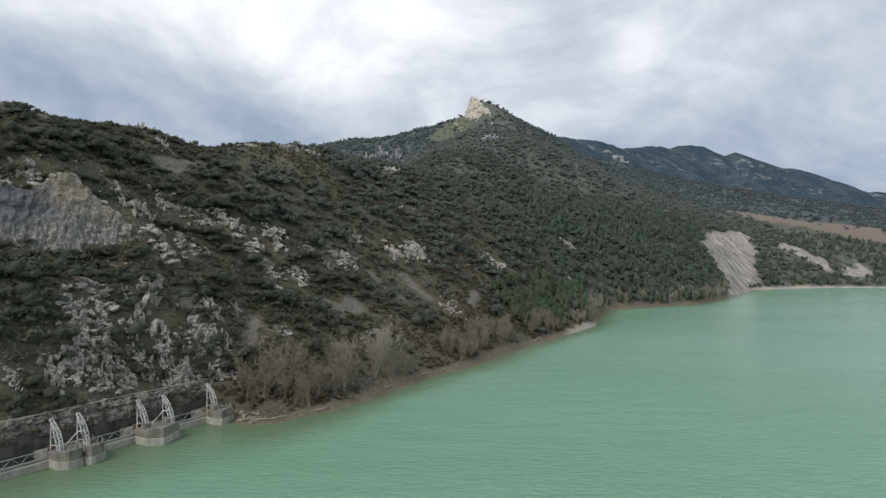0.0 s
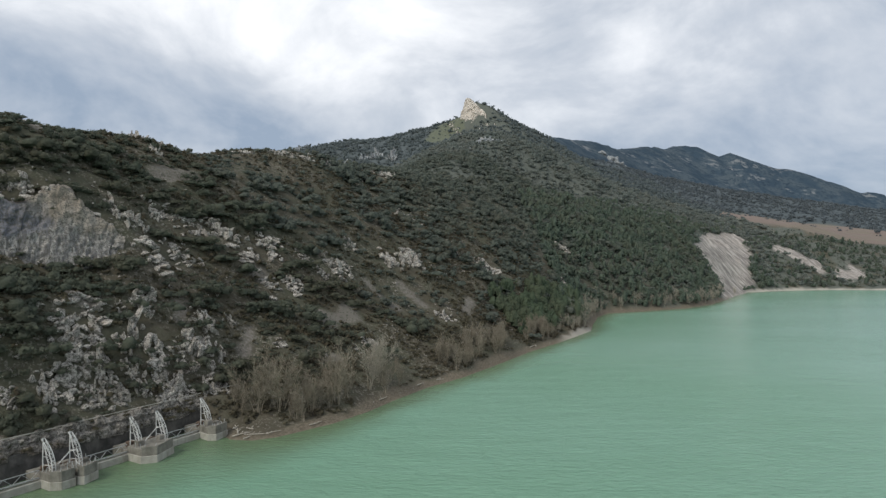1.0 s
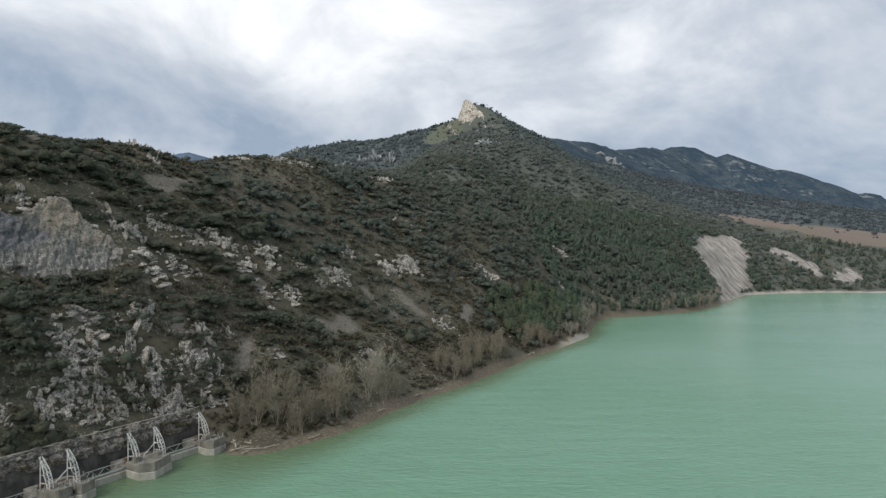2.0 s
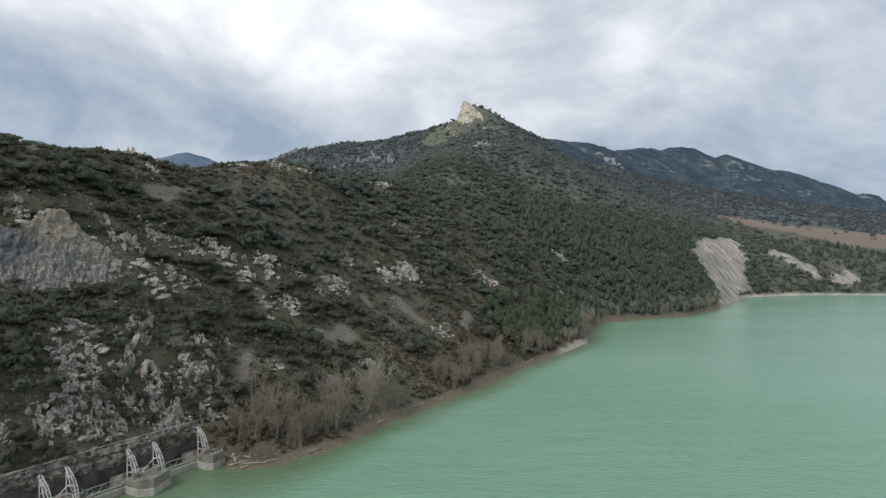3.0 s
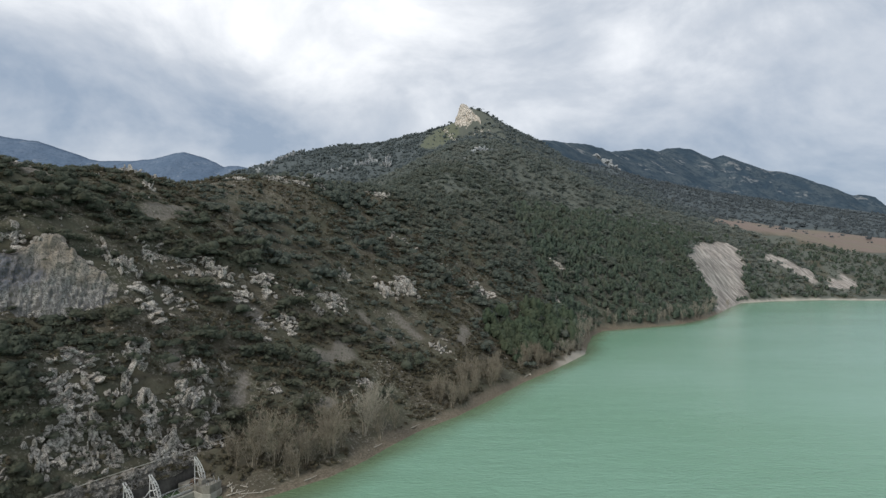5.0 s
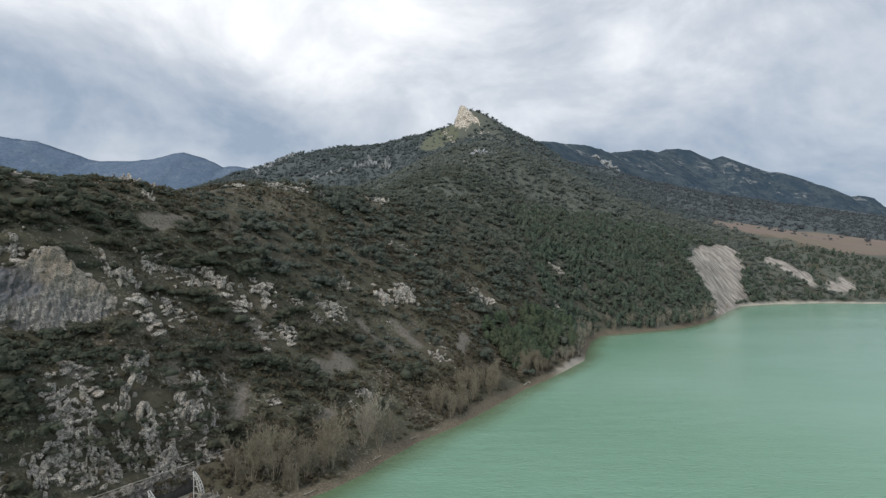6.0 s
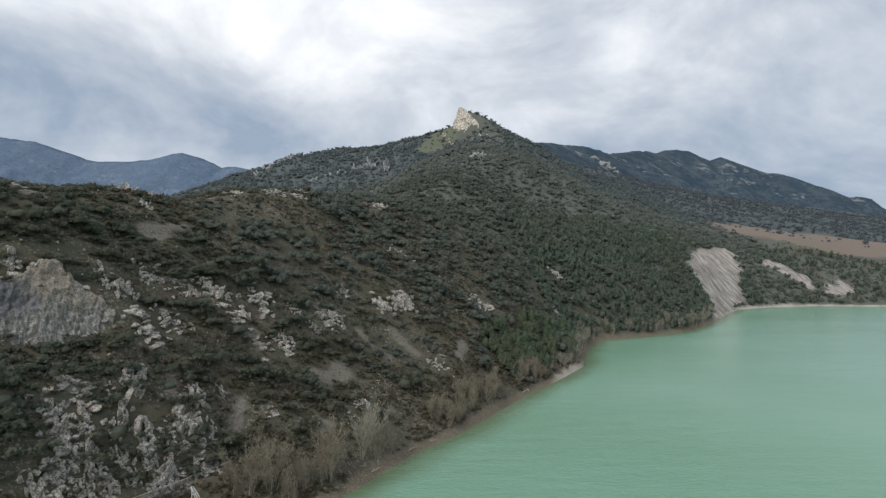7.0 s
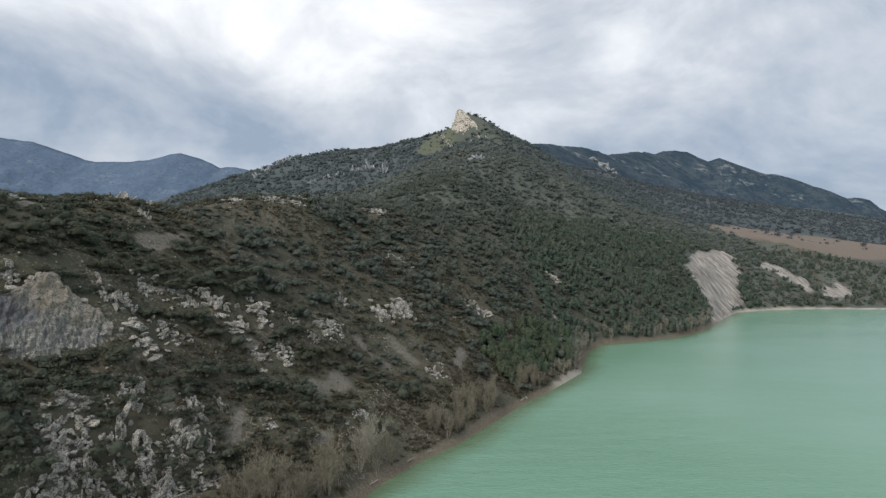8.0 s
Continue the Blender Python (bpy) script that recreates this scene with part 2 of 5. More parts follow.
SOIL = ground_material()
LIMESTONE = limestone_material(warm=0.012, lift=0.82)
# pale limestone, lifted further in colour to stand for the summit's sun patch
PEAK_ROCK = limestone_material("sun_lifted_pale_limestone", 0.04, 1.25, 0.45, 0.6, pits=0.515)
SHRUB_LEAF = foliage_material("evergreen_shrub_leaf", (0.104, 0.121, 0.094), (0.148, 0.165, 0.124), (0.140, 0.133, 0.092), 3.6)
DRY_LEAF = foliage_material("dry_scrub_leaf", (0.094, 0.087, 0.060), (0.144, 0.131, 0.090), (0.136, 0.112, 0.082))
PINE_LEAF = foliage_material("pine_needles", (0.112, 0.150, 0.118), (0.160, 0.200, 0.150), (0.168, 0.184, 0.138))
# far, ridge and hill leaves: pale blue haze of distance mixed into the colour
FAR_LEAF = foliage_material("haze_paled_far_leaf", (0.108, 0.130, 0.146), (0.142, 0.164, 0.174), (0.144, 0.158, 0.156), 0.25)
RIDGE_LEAF = foliage_material("haze_paled_ridge_leaf", (0.130, 0.160, 0.168), (0.180, 0.208, 0.206), (0.168, 0.192, 0.178), 0.5)
HILL_LEAF = foliage_material("haze_cooled_hill_leaf", (0.120, 0.141, 0.121), (0.168, 0.190, 0.158), (0.166, 0.168, 0.132), 1.0)
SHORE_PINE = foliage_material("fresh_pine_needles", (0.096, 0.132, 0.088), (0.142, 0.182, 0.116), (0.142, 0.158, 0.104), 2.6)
# slope leaf, lightened and cooled in colour for haze as well
MID_LEAF = foliage_material("haze_paled_slope_leaf", (0.162, 0.188, 0.174), (0.220, 0.246, 0.218), (0.214, 0.218, 0.184), 0.6)
TWIG = plain_material("grey_brown_twigs", (0.185, 0.160, 0.122), (0.315, 0.278, 0.215), 1.5)
PALE_TWIG = plain_material("pale_dry_twigs", (0.26, 0.235, 0.19), (0.40, 0.365, 0.30), 1.5)
BARK = plain_material("pine_bark", (0.06, 0.045, 0.035), (0.12, 0.095, 0.075), 3.0, 0.9)
CONCRETE = plain_material("weathered_concrete", (0.150, 0.142, 0.120), (0.265, 0.25, 0.215), 0.8, 0.9, dirt=(0.095, 0.09, 0.075))
WASHED = plain_material("washed_concrete", (0.31, 0.30, 0.26), (0.43, 0.415, 0.365), 0.7, 0.9, dirt=(0.21, 0.195, 0.155))
# the channel's inner shade is put into this wall and floor colour
SHADE_WALL = plain_material("shade_toned_wall", (0.058, 0.056, 0.052), (0.130, 0.122, 0.11), 0.6, 0.95, dirt=(0.042, 0.042, 0.038), bump=0.8)
STEEL = plain_material("galvanised_steel", (0.33, 0.335, 0.33), (0.48, 0.485, 0.475), 2.0, 0.55, 0.3)
PAINT = plain_material("flaking_white_paint", (0.52, 0.52, 0.50), (0.74, 0.74, 0.71), 2.5, 0.6, dirt=(0.075, 0.055, 0.045))
FAR_ROCK = limestone_material("far_grey_limestone", -0.05, 0.74, 0.4, 0.5)
CLIFF_ROCK = limestone_material("streaked_cliff_limestone", 0.025, 0.45, 0.9, 0.55, 42.0, 0.52, 0.45)
ROCK_WALL = limestone_material("rough_bank_rock", 0.01, 0.54, 0.6, 0.95, pits=0.51)
WATER = water_material()
# ---- the lie of the land: plan lines in metres, lake surface at z = 0 ----
def hash01(ix, iy, seed):
    h = (ix.astype(np.int64) * 374761393 + iy.astype(np.int64) * 668265263 + seed * 974634777) & 0x7FFFFFFF
    h = ((h ^ (h >> 13)) * 1274126177) & 0x7FFFFFFF
    return ((h ^ (h >> 16)) & 0xFFFFF) / 0xFFFFF


def vnoise(x, y, seed=0):
    """Smooth value noise, -1 to 1, period 1 m."""
    x, y = np.asarray(x, float), np.asarray(y, float)
    ix, iy = np.floor(x), np.floor(y)
    fx, fy = x - ix, y - iy
    fx, fy = fx * fx * (3 - 2 * fx), fy * fy * (3 - 2 * fy)
    a, b = hash01(ix, iy, seed), hash01(ix + 1, iy, seed)
    c, d = hash01(ix, iy + 1, seed), hash01(ix + 1, iy + 1, seed)
    return 2 * ((a * (1 - fx) + b * fx) * (1 - fy) + (c * (1 - fx) + d * fx) * fy) - 1


def fbm(x, y, octaves=4, seed=0):
    total, amp = 0, 1.0
    for k in range(octaves):
        total = total + amp * vnoise(x, y, seed + 17 * k)
        x, y, amp = x * 2.03 + 5.1, y * 2.03 - 3.7, amp * 0.5
    return total


def smooth(a, b, v):
    t = np.clip((v - a) / (b - a), 0, 1)
    return t * t * (3 - 2 * t)


SHORE = [(-420, -560), (-160, -90), (-92, 24), (-77.1, 50.3), (-60.5, 77.8), (-44.3, 104.9), (-40.5, 106.8), (-37.5, 103.6), (-33.5, 103.2), (-29.6, 105), (-20.8, 113.5),
         (-15, 122), (-10, 132), (-3, 144), (6.5, 156), (17, 173), (31, 197), (45, 217), (57, 236), (68, 254), (76, 280), (87, 311), (100, 334),
         (124, 346), (160, 365), (190, 394), (225, 441), (250, 477), (290, 530), (335, 552), (390, 564), (440, 556), (500, 560), (640, 540), (900, 470),
         (1500, 300), (3200, -500)]
LAKE = SHORE + [(3200, -3000), (-420, -3000)]
CREST = [(-190, 95, 82), (-150, 112, 74), (-101, 134, 66.4), (-106, 149, 67.1), (-109, 159, 67.6), (-94, 162, 68.1), (-89, 171, 70.0), (-85, 179, 68.8), (-84, 189, 68.2), (-83, 204, 69.6),
         (-84, 224, 74.0), (-72, 227, 75.2), (-63, 229, 74.6), (-57, 239, 75.2), (-52, 249, 76.3), (-33, 292, 77.5),
         (-12, 350, 86), (-2, 401, 96), (25, 480, 119), (52, 568, 146), (52, 700, 188), (52, 830, 214), (54, 893, 229)]
CLIFF_FOOT = [(-96, 105.5, 38), (-88, 110.5, 36.5), (-84, 113.5, 35), (-80, 115, 32.8), (-77, 116.2, 31.5), (-72, 119.8, 31.8), (-69.5, 123.5, 35)]
CLIFF_TOP = [(-97, 108, 46), (-90, 112.5, 45.5), (-86, 115.5, 45), (-83.2, 118, 45.8), (-81.8, 119.8, 47.3), (-80.4, 120.9, 48.4), (-78.4, 122.2, 46.8), (-76, 123.6, 43.8), (-73.2, 125.2, 40.6), (-70.2, 126, 37.9)]
CLIFF_APRON = [(-97, 101, 34.5), (-88, 106, 31.5), (-83, 109, 30.2), (-77, 112, 28.4), (-72, 115.5, 28.6), (-67.5, 119.5, 31)]
CLIFF_BACK = [(-92, 117, 47.5), (-87.5, 119.5, 49.0), (-83, 122.5, 48.8), (-79.5, 125, 48.0), (-75, 127.5, 43.6), (-71, 129.5, 40.5)]
UPPER = [(-84, 128, 51), (-76, 146, 52), (-62, 172, 53), (-53, 202, 57), (-31, 247, 60), (-2, 278, 56), (36, 356, 65), (70, 521, 111), (128, 546, 100)]
MIDDLE = [(-76, 95, 25), (-73, 106, 27.5), (-63, 119, 28), (-68, 140, 39), (-55, 160, 41), (-45, 170, 38), (-33, 178, 32.5), (-12, 217, 36), (21, 256, 30.5), (54, 325, 41),
          (79, 360, 39.5), (125, 391, 34), (201, 488, 51), (290, 611, 58.5)]
LOWER = [(-72, 88, 14), (-66, 103, 19), (-55, 124, 22), (-48, 140, 21.5), (-29, 159, 18.6), (-20, 184, 23), (2, 221, 28.5), (30, 250, 23), (62, 302, 20)]
FOOT = [(-75, 77, 7), (-58.5, 96.5, 6.6), (-51, 105.5, 6.2), (-43, 115.5, 6.5), (-34, 124, 6.5), (-22, 138, 7.5), (-8, 160, 8), (10, 185, 9), (30, 222, 8), (50, 247, 7.5)]
EAST_RIDGE = [(51.5, 938, 289), (60, 930, 284), (66, 924, 281), (81, 911, 269), (102, 899, 253), (122, 882, 233), (145, 858, 212), (188, 850, 183), (226, 790, 145), (260, 762, 124), (298, 740, 104), (330, 715, 92), (345, 668, 62)]
WEST_RIDGE = [(48, 942, 279), (42, 944, 267), (20, 932, 250), (-15, 1045, 262), (-73, 1047, 251), (-123, 1033, 244), (-162, 1017, 246), (-199, 1000, 235), (-234, 982, 226),
              (-262, 944, 199), (-283, 907, 173), (-309, 867, 150), (-341, 833, 131), (-470, 800, 100), (-700, 760, 60)]
WEST_VALLEY = [(-170, 215, 44), (-150, 330, 36), (-125, 450, 46), (-110, 600, 80), (-60, 760, 150), (-260, 640, 60), (-420, 420, 20), (-700, 300, 10)]
MARL_TOP = [(272, 596, 56), (290, 611, 58.6), (325, 634, 55), (358, 648, 50.5), (383, 632, 42), (405, 622, 30), (425, 614, 19.5), (470, 612, 16)]
PLATEAU = [(380, 690, 60), (445, 900, 102), (487, 768, 79), (607, 793, 57), (656, 800, 55), (800, 760, 40), (455, 660, 40), (560, 640, 26)]
BACK = [(60, 1180, 255), (210, 1480, 320), (438, 1299, 235), (600, 1020, 105), (900, 1150, 100), (1300, 1200, 70), (1900, 1100, 40), (700, 1700, 260), (1300, 2100, 250),
        (2000, 2000, 150), (-400, 1300, 200), (-900, 1500, 120), (-1500, 1000, 60), (-1500, 3000, 120), (200, 3200, 300), (1500, 3400, 300), (3000, 2500, 90),
        (-2800, 4700, 100), (3000, 4700, 100), (-3000, -2800, 40), (-1200, -600, 60), (-1000, 100, 60), (-500, 40, 170)]


def along(line, step):
    """Points every step metres along a plan line."""
    pts = []
    for a, b in zip(line, line[1:]):
        n = max(1, int(math.dist(a[:2], b[:2]) / step))
        pts += [[p + (q - p) * i / n for p, q in zip(a, b)] for i in range(n)]
    return pts + [list(line[-1])]


def kernel(x, y, px, py):
    return np.sqrt((x[:, None] - px) ** 2 + (y[:, None] - py) ** 2 + 9.0)


knots = [[x, y, 0.4] for x, y in along(SHORE[3:-2], 18)] + [[x, y, 0.4] for x, y in SHORE[:3] + SHORE[-2:]] + BACK + PLATEAU
for plan, gap in ((CREST, 30), (UPPER, 30), (MIDDLE, 25), (LOWER, 18), (FOOT, 14), (CLIFF_BACK, 4), (CLIFF_APRON, 5), (CLIFF_FOOT, 5), (EAST_RIDGE, 40), (WEST_RIDGE, 60), (WEST_VALLEY, 90), (MARL_TOP, 20)):
    knots += along(plan, gap)
knots = np.array(sorted({tuple(round(float(v), 2) for v in k) for k in knots}))
knots = knots[np.append(True, np.hypot(*np.diff(knots[:, :2], axis=0).T) > 0.5)]
span = len(knots)
system = np.zeros((span + 3, span + 3))
system[:span, :span] = kernel(knots[:, 0], knots[:, 1], knots[:, 0], knots[:, 1]) - 0.9 * np.eye(span)
system[:span, span:] = np.c_[np.ones(span), knots[:, :2] / 1000]
system[span:, :span] = system[:span, span:].T
weights = np.linalg.solve(system, np.append(knots[:, 2], [0, 0, 0]))


def chunks(fn):
    """Lets a function of flat x and y arrays take arrays of any size, a slice at a time."""
    def wrapped(x, y):
        x, y = np.broadcast_arrays(np.asarray(x, float), np.asarray(y, float))
        flat = [fn(x.ravel()[i:i + 20000], y.ravel()[i:i + 20000]) for i in range(0, x.size, 20000)]
        return np.concatenate(flat).reshape(x.shape)
    return wrapped


@chunks
def swell(x, y):
    return kernel(x, y, knots[:, 0], knots[:, 1]) @ weights[:span] + weights[span] + weights[span + 1] * x / 1000 + weights[span + 2] * y / 1000


def edge_distance(x, y, line):
    best = np.full(x.shape, 1e9)
    for (ax, ay), (bx, by) in zip(line, line[1:]):
        dx, dy = bx - ax, by - ay
        t = np.clip(((x - ax) * dx + (y - ay) * dy) / (dx * dx + dy * dy), 0, 1)
        best = np.minimum(best, np.hypot(x - ax - t * dx, y - ay - t * dy))
    return best


def inside(x, y, ring):
    odd = np.zeros(x.shape, bool)
    for (ax, ay), (bx, by) in zip(ring, ring[1:] + ring[:1]):
        if ay != by:
            odd ^= ((ay > y) != (by > y)) & (x < (bx - ax) * (y - ay) / (by - ay) + ax)
    return odd


@chunks
def shore_offset(x, y):
    """Metres from the waterline, positive on land."""
    d = edge_distance(x, y, SHORE)
    return np.where(inside(x, y, LAKE), -d, d)


MARL_RINGS = ([(240, 527), (262, 570), (285, 609), (315, 637), (336, 642), (345, 640), (340, 619), (336, 603), (322, 578), (312, 556), (303, 545), (289, 530), (244, 464), (193, 398), (215, 430), (227, 457), (236, 482), (232, 506)],
              [(376, 632), (392, 647), (406, 626), (419, 620), (411, 601), (402, 593), (397, 599), (389, 603), (379, 616), (373, 622)],
              [(440, 624), (446, 614), (458, 630), (462, 616), (472, 618), (448, 594), (429, 582), (418, 583), (412, 592), (424, 600)])
FIELD = [(402, 842), (505, 946), (620, 1010), (690, 1004), (800, 950), (1200, 860), (1200, 700), (720, 800), (600, 748), (554, 742), (484, 712), (448, 735), (428, 770), (400, 790)]


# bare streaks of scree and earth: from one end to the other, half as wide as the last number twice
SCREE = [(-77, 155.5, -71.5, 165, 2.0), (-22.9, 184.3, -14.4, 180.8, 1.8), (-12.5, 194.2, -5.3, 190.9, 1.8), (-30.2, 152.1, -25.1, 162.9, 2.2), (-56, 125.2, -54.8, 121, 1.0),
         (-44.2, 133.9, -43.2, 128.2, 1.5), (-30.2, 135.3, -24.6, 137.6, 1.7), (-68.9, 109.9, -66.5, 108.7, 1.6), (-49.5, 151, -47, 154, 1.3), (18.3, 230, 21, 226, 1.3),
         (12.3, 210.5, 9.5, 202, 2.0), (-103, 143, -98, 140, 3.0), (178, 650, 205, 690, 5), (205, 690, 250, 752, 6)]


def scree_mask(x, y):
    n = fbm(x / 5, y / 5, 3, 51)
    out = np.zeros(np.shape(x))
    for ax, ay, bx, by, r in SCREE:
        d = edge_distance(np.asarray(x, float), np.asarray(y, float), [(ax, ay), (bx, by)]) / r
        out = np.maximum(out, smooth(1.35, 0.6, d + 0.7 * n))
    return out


@chunks
def marl_mask(x, y):
    m = np.zeros(x.shape)
    wx, wy = x + 4.5 * fbm(x / 12, y / 12, 4, 41), y + 4.5 * fbm(x / 12, y / 12, 4, 43)
    for ring in MARL_RINGS:
        d = edge_distance(wx, wy, ring + ring[:1])
        m = np.maximum(m, smooth(-1.5, 2.5, np.where(inside(wx, wy, ring), d, -d)))
    return m


# the spillway's line: from its west end to its east end, and the way across it, towards the lake
SPILL_A, SPILL_B = Vector((-76.6, 50.0)), Vector((-43.6, 104.8))
SPILL_ALONG = (SPILL_B - SPILL_A).normalized()
SPILL_LAKE = Vector((SPILL_ALONG.y, -SPILL_ALONG.x))


def spill_u(x, y):
    """Metres along the spillway."""
    return (x - SPILL_A.x) * SPILL_ALONG.x + (y - SPILL_A.y) * SPILL_ALONG.y


def spill_v(x, y):
    """Metres behind the spillway, away from the lake."""
    return -(x - SPILL_A.x) * SPILL_LAKE.x - (y - SPILL_A.y) * SPILL_LAKE.y


@chunks
def height(x, y):
    off = shore_offset(x, y)
    base = swell(x, y)
    base = np.maximum(base, 0.25 + 0.05 * np.clip(off, 0, 40))
    far = np.hypot(x, y)
    rough = smooth(2, 30, off)
    base = base + rough * (1.1 * fbm(x / 23, y / 23, 4, 3) + smooth(150, 500, far) * 4.5 * fbm(x / 90, y / 90, 3, 9))
    base = base + smooth(1, 8, off) * 0.35 * fbm(x / 4.2, y / 4.2, 3, 21)
    # ledges of limestone that follow the contours above the spillway
    ledge = smooth(-20, -45, x) * smooth(10, 18, base) * smooth(66, 56, base)
    base = base + ledge * 0.35 * np.sin(base * 1.1 + 2.2 * fbm(x / 30, y / 30, 2, 31))
    # gullies in the bare marl
    m = marl_mask(x, y)
    run = (x + 0.63 * base + 5 * fbm(x / 22, y / 22, 3, 77)) / 5.2
    base = base + m * (2.6 * np.abs(np.mod(run, 1) * 2 - 1) ** 0.7 * (0.7 + 0.6 * fbm(x / 14, y / 14, 2, 78)) + 1.0 * fbm(x / 5, y / 8, 3, 79) - 1.3)
    # channel behind the spillway's wall
    u, v = spill_u(x, y), spill_v(x, y)
    trench = smooth(0.2, 0.8, v) * smooth(6.6, 6.0, v) * smooth(68.6, 67.6, u)
    base = base * (1 - trench) - 4.0 * trench
    # the bench that carries the rail past the last pier
    bench = 5.6 + 1.0 * np.maximum(v - 7.2, 0)
    base = base - smooth(88, 80, u) * smooth(58, 66, u) * smooth(15, 9, v) * np.maximum(0, base - bench)
    bed = -np.minimum(9, 0.10 * -off + 0.02) - 0.02
    return np.where(off > 0, base * smooth(0, 1.2, off) + 0.02, bed)
# ---- ground, lake, distant mountains ----
def mesh_of(name, verts, faces, materials, smooth_shade=False):
    """A mesh from vertex and face arrays (all faces with the same number of corners)."""
    verts, faces = np.asarray(verts, np.float32), np.asarray(faces, np.int32)
    me = bpy.data.meshes.new(name)
    me.vertices.add(len(verts))
    me.vertices.foreach_set("co", verts.ravel())
    k = faces.shape[1]
    me.loops.add(faces.size)
    me.loops.foreach_set("vertex_index", faces.ravel())
    me.polygons.add(len(faces))
    me.polygons.foreach_set("loop_start", np.arange(0, faces.size, k, dtype=np.int32))
    me.polygons.foreach_set("use_smooth", np.full(len(faces), smooth_shade))
    for m in materials:
        me.materials.append(m)
    me.update(calc_edges=True)
    me.validate()
    return me


def attribute(me, name, values):
    me.attributes.new(name, "FLOAT", "POINT").data.foreach_set("value", np.asarray(values, np.float32).ravel())


def graded(stops):
    """Grid lines between stops (value, spacing), the spacing changing evenly."""
    out = [stops[0][0]]
    for (a, sa), (b, sb) in zip(stops, stops[1:]):
        while out[-1] < b - 1e-6:
            out.append(min(b, out[-1] + sa + (sb - sa) * (out[-1] - a) / (b - a)))
    return np.array(out)


def sheet(xs, ys):
    nx, ny = len(xs), len(ys)
    gx, gy = np.meshgrid(xs, ys)
    i = (np.arange(ny - 1)[:, None] * nx + np.arange(nx - 1)).ravel()
    return gx.ravel(), gy.ravel(), np.c_[i, i + 1, i + nx + 1, i + nx]


gx, gy, gf = sheet(graded([(-4600, 400), (-600, 40), (-130, 1.6), (-90, 0.9), (-20, 1.0), (70, 1.8), (225, 2.6), (240, 1.5), (340, 1.6), (430, 1.9), (520, 9), (900, 30), (4600, 400)]),
                   graded([(-3500, 600), (0, 20), (74, 0.9), (190, 1.1), (330, 2.8), (460, 2.8), (640, 2.8), (720, 7), (1000, 7), (1150, 12), (4700, 350)]))
gz = height(gx, gy)
goff = shore_offset(gx, gy)
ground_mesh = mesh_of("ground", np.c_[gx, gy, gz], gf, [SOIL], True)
slope_noise = fbm(gx / 9, gy / 9, 3, 51)
attribute(ground_mesh, "marl", marl_mask(gx, gy))
attribute(ground_mesh, "beach", smooth(4.5, 2.0, gz + 1.0 * slope_noise) * smooth(3.4, 1.2, goff + 1.3 * slope_noise) * smooth(-44, -38, gx + 0.4 * (gy - 106)))


def ringed(x, y, ring, soft, wob):
    wx, wy = x + wob * fbm(x / 30, y / 30, 3, 61), y + wob * fbm(x / 30, y / 30, 3, 63)
    d = edge_distance(wx, wy, ring + ring[:1])
    return smooth(-soft, soft, np.where(inside(wx, wy, ring), d, -d))


attribute(ground_mesh, "field", ringed(gx, gy, FIELD, 8, 14))
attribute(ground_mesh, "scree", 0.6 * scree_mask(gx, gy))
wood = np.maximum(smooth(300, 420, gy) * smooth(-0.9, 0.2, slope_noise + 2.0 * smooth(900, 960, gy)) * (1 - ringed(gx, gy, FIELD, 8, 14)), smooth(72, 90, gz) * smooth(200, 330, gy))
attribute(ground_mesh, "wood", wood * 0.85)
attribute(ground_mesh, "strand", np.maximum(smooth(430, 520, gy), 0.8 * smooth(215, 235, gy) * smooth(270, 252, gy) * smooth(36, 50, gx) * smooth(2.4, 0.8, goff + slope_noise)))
attribute(ground_mesh, "far_haze", 0.9 * np.maximum(smooth(860, 980, gy + 0.3 * (gx - 600)), 0.85 * smooth(680, 800, gy) * smooth(20, -20, gx)) * (1 - ringed(gx, gy, FIELD, 20, 14)))
attribute(ground_mesh, "meadow", 0.85 * smooth(1.15, 0.8, np.hypot((gx - 14 - 0.25 * (gy - 910)) / 30, (gy - 910) / 60) + 0.15 * slope_noise))
ground = tagged(new("ground", ground_mesh), "scrubby limestone hillside with bare earth, scree and marl slips", "ground", kind="structure")

wx_, wy_, wf_ = sheet(graded([(-700, 60), (-110, 20), (-80, 2.0), (70, 4), (460, 10), (700, 40), (3400, 300)]), graded([(-3000, 300), (0, 20), (60, 2.0), (260, 4), (580, 8), (640, 20)]))
lake_mesh = mesh_of("lake_water", np.c_[wx_, wy_, 0 * wx_], wf_, [WATER], True)
attribute(lake_mesh, "shallow", 0.9 * smooth(-11 - 16 * smooth(40, 10, np.hypot(wx_ + 48, wy_ - 92)), 0.5, shore_offset(wx_, wy_) + 1.5 * fbm(wx_ / 8, wy_ / 8, 3, 71)))
attribute(lake_mesh, "chop", 0.10 + 0.44 * smooth(190, 60, np.hypot(wx_ + 40, wy_ - 80)))
lake = tagged(new("lake_water", lake_mesh),
              "milky turquoise-green reservoir water with light ripples", "water", kind="structure")


